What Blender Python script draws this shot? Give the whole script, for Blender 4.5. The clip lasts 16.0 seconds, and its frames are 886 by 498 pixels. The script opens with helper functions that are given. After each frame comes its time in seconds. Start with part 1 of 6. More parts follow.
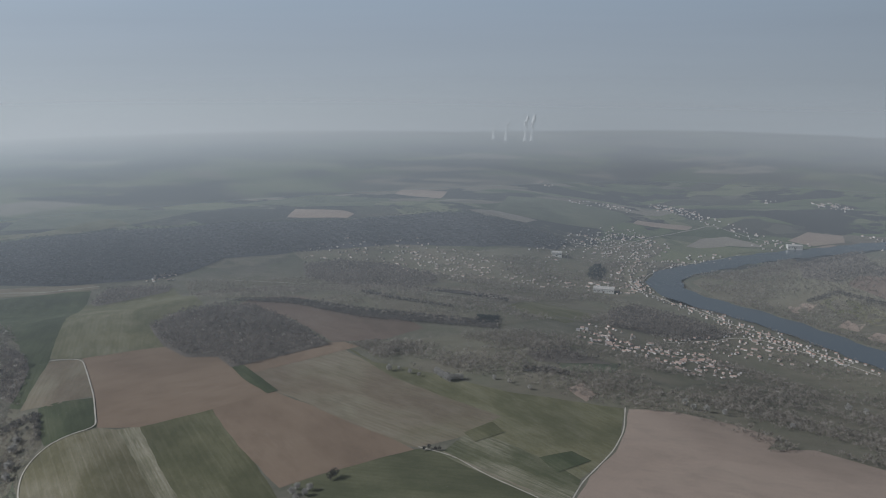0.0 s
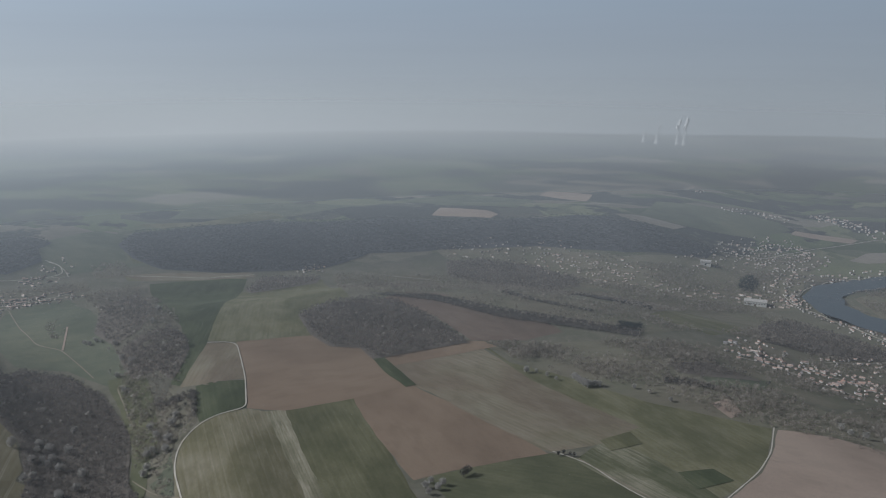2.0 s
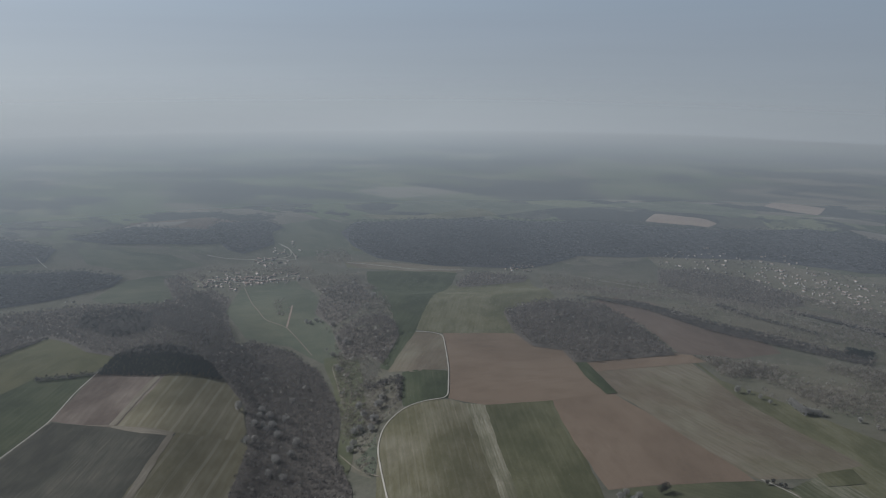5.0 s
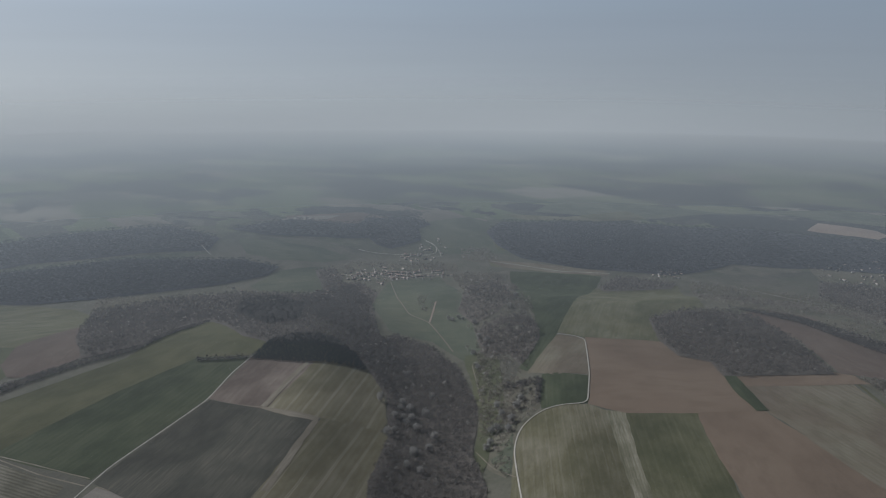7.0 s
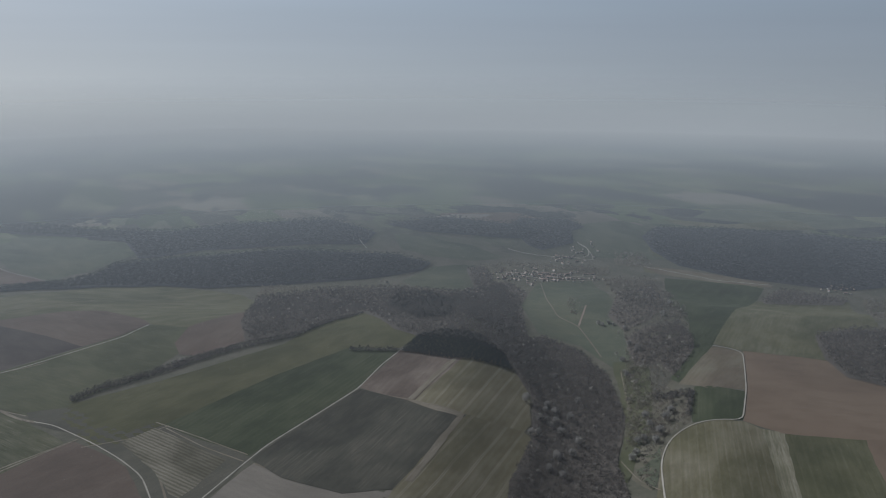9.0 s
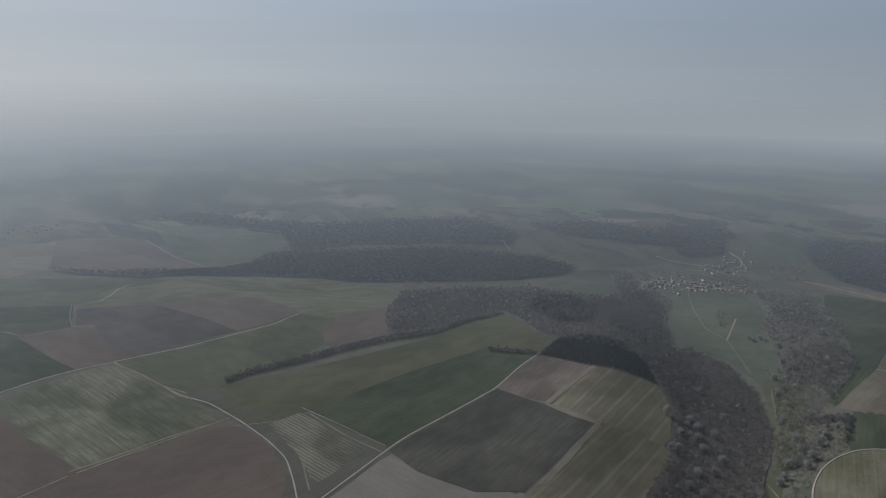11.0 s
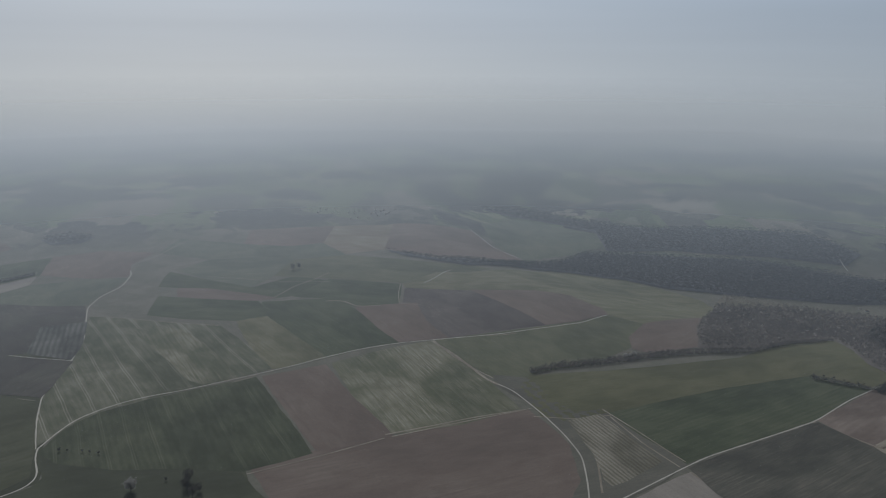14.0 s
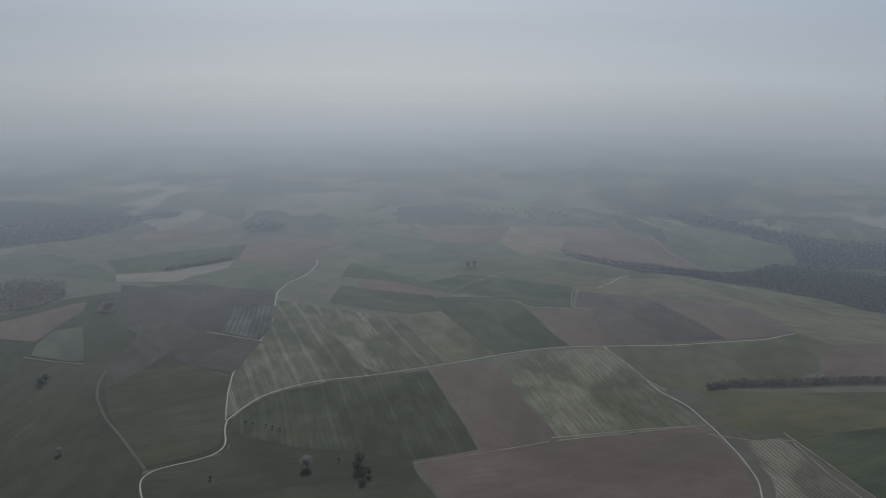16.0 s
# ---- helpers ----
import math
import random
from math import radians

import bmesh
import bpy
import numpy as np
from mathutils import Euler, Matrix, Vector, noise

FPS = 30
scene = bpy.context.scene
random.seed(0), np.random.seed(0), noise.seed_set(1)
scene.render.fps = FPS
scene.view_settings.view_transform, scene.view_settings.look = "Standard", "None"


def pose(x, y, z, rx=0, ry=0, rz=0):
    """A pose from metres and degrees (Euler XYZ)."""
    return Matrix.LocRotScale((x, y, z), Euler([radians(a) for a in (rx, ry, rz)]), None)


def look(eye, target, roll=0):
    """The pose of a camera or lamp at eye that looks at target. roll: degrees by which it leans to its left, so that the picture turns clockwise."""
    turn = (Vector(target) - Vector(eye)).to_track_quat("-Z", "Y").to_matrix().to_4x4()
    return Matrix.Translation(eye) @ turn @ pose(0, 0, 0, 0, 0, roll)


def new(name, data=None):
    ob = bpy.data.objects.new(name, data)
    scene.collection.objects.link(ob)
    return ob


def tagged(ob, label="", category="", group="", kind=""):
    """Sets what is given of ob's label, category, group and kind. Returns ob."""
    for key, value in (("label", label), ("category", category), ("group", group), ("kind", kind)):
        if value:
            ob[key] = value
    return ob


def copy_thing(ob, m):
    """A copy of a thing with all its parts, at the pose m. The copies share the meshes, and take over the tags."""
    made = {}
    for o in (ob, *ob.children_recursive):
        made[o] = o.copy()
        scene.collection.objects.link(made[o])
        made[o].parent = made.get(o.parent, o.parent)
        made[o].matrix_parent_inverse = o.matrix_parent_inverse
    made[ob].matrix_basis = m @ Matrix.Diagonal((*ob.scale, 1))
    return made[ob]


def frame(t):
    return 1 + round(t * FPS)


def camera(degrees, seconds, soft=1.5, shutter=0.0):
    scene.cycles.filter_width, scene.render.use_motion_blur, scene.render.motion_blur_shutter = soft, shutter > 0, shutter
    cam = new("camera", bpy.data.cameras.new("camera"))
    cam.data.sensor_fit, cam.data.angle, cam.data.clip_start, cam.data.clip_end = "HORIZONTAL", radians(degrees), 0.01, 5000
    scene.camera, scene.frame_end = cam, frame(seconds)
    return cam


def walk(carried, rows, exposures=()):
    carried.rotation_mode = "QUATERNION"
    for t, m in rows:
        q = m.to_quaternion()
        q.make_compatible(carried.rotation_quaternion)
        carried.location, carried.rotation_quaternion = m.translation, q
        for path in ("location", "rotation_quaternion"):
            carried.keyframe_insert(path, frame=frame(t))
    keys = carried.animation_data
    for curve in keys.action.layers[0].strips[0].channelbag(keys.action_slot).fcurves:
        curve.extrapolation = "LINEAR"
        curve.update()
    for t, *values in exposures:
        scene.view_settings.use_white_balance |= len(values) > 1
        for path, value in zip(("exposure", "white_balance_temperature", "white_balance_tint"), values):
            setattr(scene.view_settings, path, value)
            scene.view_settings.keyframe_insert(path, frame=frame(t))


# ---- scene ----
cam = camera(56.0, 16.0, soft=1.1)
walk(cam, [
    (0.0, pose(0, 0, 400, 76.65, 0.08, 0.00)),
    (0.5, pose(0, 0, 400, 76.67, 0.04, 2.38)),
    (1.0, pose(0, 0, 400, 76.67, 0.04, 4.90)),
    (1.5, pose(0, 0, 400, 76.71, 0.06, 7.44)),
    (2.0, pose(0, 0, 400, 76.72, 0.03, 10.03)),
    (2.5, pose(0, 0, 400, 76.73, 0.04, 12.69)),
    (3.0, pose(0, 0, 400, 76.73, 0.06, 15.06)),
    (3.5, pose(0, 0, 400, 76.74, 0.08, 17.47)),
    (4.0, pose(0, 0, 400, 76.74, -0.08, 19.83)),
    (6.5, pose(0, 0, 400, 76.71, -0.20, 32.41)),
    (7.0, pose(0, 0, 400, 76.69, -0.17, 34.92)),
    (7.5, pose(0, 0, 400, 76.67, -0.19, 37.62)),
    (8.0, pose(0, 0, 400, 76.66, -0.24, 40.36)),
    (8.5, pose(0, 0, 400, 76.65, -0.15, 42.96)),
    (9.0, pose(0, 0, 400, 76.68, -0.08, 45.56)),
    (11.5, pose(0, 0, 400, 76.73, -0.13, 58.77)),
    (12.0, pose(0, 0, 400, 76.71, -0.05, 62.46)),
    (12.5, pose(0, 0, 400, 76.70, -0.02, 66.78)),
    (13.0, pose(0, 0, 400, 76.70, 0.04, 70.96)),
    (13.5, pose(0, 0, 400, 76.70, -0.04, 74.70)),
    (14.0, pose(0, 0, 400, 76.70, -0.13, 77.59)),
    (14.5, pose(0, 0, 400, 76.69, -0.11, 80.92)),
    (15.0, pose(0, 0, 400, 76.69, -0.13, 83.96)),
    (15.5, pose(0, 0, 400, 76.71, -0.10, 86.82)),
    (16.0, pose(0, 0, 400, 76.72, -0.19, 89.93)),
], exposures=[(0.0, 0.87, 5800, 9), (4.0, 0.73, 5800, 9), (7.0, 0.58, 5770, 9), (12.0, 0.43, 5720, 9), (16.0, 0.44, 5720, 9)])

# ---- world and sun ----
SUN_TURN, SUN_RISE, GLOW_TURN = 95.0, 34.0, 86.0
world = bpy.data.worlds.new("hazy_sky")
scene.world = world
world.use_nodes = True
wn, wl = world.node_tree.nodes, world.node_tree.links
wn.clear()


def wnode(kind, **inputs):
    n = wn.new(kind)
    for k, v in inputs.items():
        n.inputs[k].default_value = v
    return n


def wmath(op, a, b=0.0, clamp=False):
    n = wn.new("ShaderNodeMath")
    n.operation, n.use_clamp = op, clamp
    for i, v in enumerate((a, b)):
        if isinstance(v, (int, float)):
            n.inputs[i].default_value = v
        else:
            wl.new(v, n.inputs[i])
    return n.outputs[0]


coord = wn.new("ShaderNodeTexCoord")
axes = wn.new("ShaderNodeSeparateXYZ")
wl.new(coord.outputs["Generated"], axes.inputs[0])
rise = wmath("MAXIMUM", axes.outputs["Z"], 0.03)
up = wn.new("ShaderNodeCombineXYZ")
wl.new(axes.outputs["X"], up.inputs[0]), wl.new(axes.outputs["Y"], up.inputs[1]), wl.new(rise, up.inputs[2])
sky = wn.new("ShaderNodeTexSky")
sky.sky_type, sky.sun_disc = "NISHITA", False
sky.sun_elevation, sky.sun_rotation = radians(SUN_RISE), radians(-SUN_TURN)
sky.air_density, sky.dust_density, sky.ozone_density = 1.0, 3.0, 1.0
wl.new(up.outputs[0], sky.inputs["Vector"])
# a milky haze band that thins upwards, brighter towards the sun
band = wn.new("ShaderNodeValToRGB")
band.color_ramp.interpolation = "EASE"
for e, (p, c) in zip([band.color_ramp.elements.new(0.5) for _ in range(2)] + list(band.color_ramp.elements),
                     ((0.42, (3.26, 3.4, 3.37, 1)), (0.75, (2.86, 3.14, 3.42, 1)), (0.12, (2.85, 2.98, 2.97, 1)), (1.0, (2.26, 2.63, 3.07, 1)))):
    e.position, e.color = p, c
wl.new(wmath("ADD", wmath("MULTIPLY", axes.outputs["Z"], 4.0), 0.5, True), band.inputs[0])
sunward = wmath("ADD", wmath("MULTIPLY", axes.outputs["X"], -math.sin(radians(GLOW_TURN))), wmath("MULTIPLY", axes.outputs["Y"], math.cos(radians(GLOW_TURN))))
glow = wmath("ADD", wmath("MULTIPLY", sunward, wmath("ADD", wmath("MULTIPLY", wmath("MULTIPLY", sunward, sunward), 0.22), 0.2)), 0.665)
streak = wn.new("ShaderNodeTexNoise")
streak.inputs["Scale"].default_value, streak.inputs["Detail"].default_value = 2.2, 5.0
stretch = wn.new("ShaderNodeMapping")
stretch.inputs["Scale"].default_value = (1.0, 1.0, 22.0)
wl.new(coord.outputs["Generated"], stretch.inputs[0]), wl.new(stretch.outputs[0], streak.inputs["Vector"])
glow = wmath("MULTIPLY", glow, wmath("ADD", wmath("MULTIPLY", streak.outputs["Fac"], 0.09), 0.955))
tint = wn.new("ShaderNodeVectorMath")
tint.operation = "SCALE"
bluer = wn.new("ShaderNodeMix")
bluer.data_type, bluer.blend_type = "RGBA", "MULTIPLY"
wl.new(wmath("SUBTRACT", 0.75, sunward, True), bluer.inputs["Factor"])
wl.new(band.outputs["Color"], bluer.inputs["A"])
bluer.inputs["B"].default_value = (0.972, 0.985, 1.005, 1)
wl.new(bluer.outputs["Result"], tint.inputs[0]), wl.new(glow, tint.inputs["Scale"])
mixed = wn.new("ShaderNodeMix")
mixed.data_type = "RGBA"
mixed.inputs["Factor"].default_value = 0.92
wl.new(sky.outputs[0], mixed.inputs["A"]), wl.new(tint.outputs[0], mixed.inputs["B"])
back = wnode("ShaderNodeBackground", Strength=0.1)
wl.new(mixed.outputs["Result"], back.inputs["Color"])
wl.new(back.outputs[0], wn.new("ShaderNodeOutputWorld").inputs[0])

sun = new("sun", bpy.data.lights.new("sun", "SUN"))
sun.data.energy, sun.data.angle, sun.data.color = 1.95, radians(5), (1.0, 0.965, 0.92)
sun.matrix_world = look((-math.sin(radians(SUN_TURN)) * 900, math.cos(radians(SUN_TURN)) * 900, 900 * math.tan(radians(SUN_RISE))), (0, 0, 0))


# ---- materials ----
class Nodes:
    """A small helper that wires a material."""

    def __init__(self, name, roughness=0.95):
        self.m = bpy.data.materials.new(name)
        self.m.use_nodes = True
        self.n, self.l = self.m.node_tree.nodes, self.m.node_tree.links
        self.bsdf = self.n["Principled BSDF"]
        self.bsdf.inputs["Roughness"].default_value = roughness
        self.bsdf.inputs["Specular IOR Level"].default_value = 0.15
        self.co = self.n.new("ShaderNodeTexCoord").outputs["Object"]

    def put(self, v, socket):
        if isinstance(v, bpy.types.NodeSocket):
            self.l.new(v, socket)
        else:
            socket.default_value = v

    def map(self, scale=(1, 1, 1), turn=0.0):
        n = self.n.new("ShaderNodeMapping")
        n.inputs["Scale"].default_value, n.inputs["Rotation"].default_value = scale, (0, 0, radians(turn))
        self.l.new(self.co, n.inputs[0])
        return n.outputs[0]

    def noise(self, scale, detail=4, vector=None, rough=0.55):
        n = self.n.new("ShaderNodeTexNoise")
        n.inputs["Scale"].default_value, n.inputs["Detail"].default_value, n.inputs["Roughness"].default_value = scale, detail, rough
        self.l.new(vector or self.co, n.inputs["Vector"])
        return n.outputs["Fac"]

    def wave(self, spacing, distort=0.0, vector=None, axis="Y", profile="SIN"):
        n = self.n.new("ShaderNodeTexWave")
        n.bands_direction, n.wave_profile = axis, profile
        n.inputs["Scale"].default_value = 0.31416 / spacing
        n.inputs["Distortion"].default_value, n.inputs["Detail"].default_value = distort, 1.0
        self.l.new(vector or self.co, n.inputs["Vector"])
        return n.outputs["Fac"]

    def ramp(self, fac, *stops, ease="LINEAR"):
        n = self.n.new("ShaderNodeValToRGB")
        n.color_ramp.interpolation = ease
        while len(n.color_ramp.elements) < len(stops):
            n.color_ramp.elements.new(1.0)
        for e, (p, c) in zip(n.color_ramp.elements, stops):
            e.position = p
            e.color = (c, c, c, 1) if isinstance(c, (int, float)) else (*c, 1)
        self.l.new(fac, n.inputs[0])
        return n.outputs["Color"]

    def math(self, op, a, b=0.0, clamp=False):
        n = self.n.new("ShaderNodeMath")
        n.operation, n.use_clamp = op, clamp
        self.put(a, n.inputs[0]), self.put(b, n.inputs[1])
        return n.outputs[0]

    def mix(self, fac, a, b, blend="MIX"):
        n = self.n.new("ShaderNodeMix")
        n.data_type, n.blend_type = "RGBA", blend
        self.put(fac, n.inputs["Factor"])
        for key, v in (("A", a), ("B", b)):
            self.put(v if isinstance(v, bpy.types.NodeSocket) else (*v, 1), n.inputs[key])
        return n.outputs["Result"]

    def done(self, colour, bump=None, strength=0.4, distance=0.3):
        self.put(colour if isinstance(colour, bpy.types.NodeSocket) else (*colour, 1), self.bsdf.inputs["Base Color"])
        if bump is not None:
            b = self.n.new("ShaderNodeBump")
            b.inputs["Strength"].default_value, b.inputs["Distance"].default_value = strength, distance
            self.l.new(bump, b.inputs["Height"]), self.l.new(b.outputs[0], self.bsdf.inputs["Normal"])
        return self.m


def crop(name, base, other, bare, wear=0.5, rows=3.0, row_depth=0.12, lines=0.0, spacing=27.0, streaks=0.0):
    """A field: two tones in broad patches, bare worn soil, drill rows along local x, tramlines and dry streaks."""
    k = Nodes(name)
    c = k.mix(k.ramp(k.noise(0.011, 4), (0.35, 0.0), (0.68, 1.0)), base, other)
    rowed = k.math("MULTIPLY", k.wave(rows, 1.5), k.ramp(k.noise(0.02, 3), (0.3, 0.2), (0.7, 1.0)))
    c = k.mix(k.math("MULTIPLY", rowed, row_depth), c, bare)
    long = k.map((0.013, 0.2, 0.05))
    if wear:
        worn = k.math("MULTIPLY", k.ramp(k.noise(0.0075, 5), (0.5, 0.0), (0.72, 1.0)), k.ramp(k.noise(1.0, 4, long), (0.35, 0.2), (0.65, 1.0)))
        c = k.mix(k.math("MULTIPLY", worn, wear), c, bare)
    if streaks:
        drawn = k.ramp(k.noise(1.0, 5, k.map((0.018, 0.5, 0.05)), 0.75), (0.46, 0.0), (0.64, 1.0))
        drawn = k.math("MULTIPLY", drawn, k.ramp(k.noise(0.017, 4), (0.42, 0.05), (0.6, 1.0)))
        c = k.mix(k.math("MULTIPLY", drawn, streaks), c, bare)
    if lines:
        ruled = k.ramp(k.wave(spacing, 0.6), (0.935, 0.0), (0.962, 1.0), (0.982, 1.0), (0.998, 0.15))
        ruled = k.math("MULTIPLY", ruled, k.ramp(k.noise(0.02, 3), (0.3, 0.35), (0.6, 1.0)))
        c = k.mix(k.math("MULTIPLY", ruled, lines), c, bare)
    # the soil changes slowly across a field
    c = k.mix(k.ramp(k.noise(0.0055, 2), (0.36, 0.55), (0.52, 0.0)), c, tuple(v * 0.62 for v in base))
    mottle = k.noise(0.035, 5, k.map((0.6, 1.4, 1.0)), 0.65)
    c = k.mix(k.ramp(mottle, (0.45, 0.0), (0.75, 0.2)), c, bare)
    c = k.mix(k.ramp(mottle, (0.25, 0.4), (0.5, 0.0)), c, tuple(v * 0.55 for v in base))
    grain = k.noise(0.5, 5, None, 0.7)
    c = k.mix(k.ramp(grain, (0.3, 0.3), (0.7, 0.0)), c, tuple(v * 0.4 for v in base))
    return k.done(c, grain, 0.5, 0.4)


DRY = (0.34, 0.31, 0.25)
SOIL = (0.204, 0.150, 0.107)
OLIVE = crop("olive_crop", (0.106, 0.106, 0.055), (0.133, 0.125, 0.068), DRY, 0.25, 6.0, 0.08, 0.08)
PALE_OLIVE = crop("pale_olive_crop", (0.178, 0.142, 0.103), (0.140, 0.125, 0.078), DRY, 0.5, 6.0, 0.12, 0.12, 24, 0.15)
MOSS = crop("moss_green_crop", (0.088, 0.088, 0.043), (0.105, 0.101, 0.05), (0.2, 0.185, 0.12), 0.25, 6.0, 0.08, 0.06)
GREEN = crop("meadow_green", (0.092, 0.104, 0.072), (0.110, 0.117, 0.081), (0.2, 0.19, 0.12), 0.3, 8.0, 0.05)
WHEAT = crop("spring_wheat", (0.085, 0.090, 0.049), (0.106, 0.106, 0.058), (0.2, 0.19, 0.13), 0.3, 7.0, 0.12, 0.1, 30)
PASTURE = crop("rough_pasture", (0.048, 0.052, 0.028), (0.057, 0.061, 0.032), (0.12, 0.118, 0.085), 0.35, 9.0, 0.06, 0.1, 40)
DARK_GREEN = crop("winter_wheat", (0.050, 0.062, 0.031), (0.064, 0.073, 0.038), (0.17, 0.17, 0.11), 0.2, 7.0, 0.12, 0.15, 30)
TRAMLINED = crop("tramlined_crop", (0.163, 0.146, 0.086), (0.19, 0.166, 0.1), (0.4, 0.36, 0.28), 0.35, 7.0, 0.12, 0.7, 18)
TRAMLINED_DARK = crop("tramlined_wheat", (0.042, 0.050, 0.024), (0.052, 0.059, 0.028), (0.2, 0.195, 0.13), 0.2, 7.0, 0.1, 0.25, 24)
TRAMLINED_PALE = crop("bleached_crop", (0.073, 0.08, 0.043), (0.088, 0.091, 0.052), (0.38, 0.35, 0.28), 0.45, 7.0, 0.08, 0.5, 28, 0.14)
BROWN = crop("reddish_soil", SOIL, (0.195, 0.145, 0.103), (0.255, 0.195, 0.143), 0.65, 9.0, 0.04, 0.0, 27, 0.03)
TAN = crop("tan_seedbed", (0.300, 0.235, 0.189), (0.260, 0.205, 0.168), (0.34, 0.28, 0.22), 0.5, 8.0, 0.15, 0.0, 27, 0.15)
GREY_BROWN = crop("grey_brown_soil", (0.145, 0.110, 0.088), (0.125, 0.094, 0.075), (0.22, 0.18, 0.144), 0.8, 9.0, 0.05, 0.0, 27, 0.07)
LINED_OLIVE = crop("lined_olive_crop", (0.112, 0.104, 0.055), (0.138, 0.122, 0.07), DRY, 0.45, 6.0, 0.1, 0.26, 9, 0.16)
LINED_WHEAT = crop("lined_wheat", (0.087, 0.088, 0.044), (0.107, 0.103, 0.052), (0.24, 0.225, 0.155), 0.3, 7.0, 0.12, 0.2, 9, 0.08)
DARK_BROWN = crop("dark_brown_soil", (0.085, 0.070, 0.063), (0.098, 0.081, 0.072), (0.19, 0.165, 0.138), 0.6, 9.0, 0.05, 0.0, 27, 0.06)
WORN_SOIL = crop("worn_soil", (0.142, 0.109, 0.088), (0.158, 0.124, 0.101), (0.36, 0.3, 0.245), 1.0, 9.0, 0.12)
DARK_SOIL = crop("dark_soil", (0.064, 0.062, 0.048), (0.077, 0.074, 0.058), (0.2, 0.178, 0.135), 0.3, 8.0, 0.08, 0.0, 27, 0.5)
PALE = crop("pale_stubble", (0.24, 0.215, 0.18), (0.21, 0.185, 0.155), (0.3, 0.275, 0.23), 0.5, 8.0, 0.2, 0.0, 27, 0.25)
STREAKED = crop("streaked_crop", (0.084, 0.092, 0.048), (0.120, 0.115, 0.066), (0.36, 0.33, 0.26), 0.6, 7.0, 0.12, 0.2, 22, 0.65)

FAINT = crop("dry_grass", (0.23, 0.195, 0.145), (0.16, 0.138, 0.1), (0.42, 0.375, 0.3), 0.9, 6.0, 0.25, 0.0, 27, 0.6)
FADED = crop("faded_grass", (0.115, 0.108, 0.085), (0.09, 0.088, 0.066), (0.17, 0.155, 0.12), 0.6, 6.0, 0.2, 0.0, 27, 0.4)
LITTER = crop("leaf_litter", (0.118, 0.104, 0.088), (0.138, 0.122, 0.104), (0.16, 0.142, 0.125), 0.4, 5.0, 0.1)
ROUGH_GRASS = crop("rough_grass", (0.15, 0.135, 0.1), (0.118, 0.12, 0.082), (0.22, 0.195, 0.155), 0.7, 5.0, 0.1, 0.0, 27, 0.3)
# floor of the far woods, their dark bluish haze tone put into the colour
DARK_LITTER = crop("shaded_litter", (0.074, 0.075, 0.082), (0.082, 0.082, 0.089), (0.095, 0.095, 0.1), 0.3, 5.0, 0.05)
FALLOW = crop("rough_fallow", (0.066, 0.058, 0.05), (0.055, 0.055, 0.04), (0.15, 0.132, 0.11), 0.6, 9.0, 0.05, 0.0, 27, 0.15)
DULL_PASTURE = crop("dull_pasture", (0.062, 0.065, 0.032), (0.054, 0.059, 0.03), (0.15, 0.14, 0.1), 0.4, 9.0, 0.06, 0.12, 30)
ORCHARD = crop("orchard_rows", (0.05, 0.05, 0.042), (0.058, 0.058, 0.048), (0.33, 0.32, 0.29), 0.2, 7.5, 0.26)
STRIPED = crop("striped_fallow", (0.098, 0.09, 0.06), (0.12, 0.11, 0.075), (0.37, 0.335, 0.27), 0.3, 4.6, 0.6, 0.0, 27, 0.3)
BLEACHED = crop("bleached_strip", (0.135, 0.128, 0.075), (0.19, 0.176, 0.118), (0.42, 0.385, 0.3), 0.7, 4.0, 0.25, 0.6, 9, 0.8)


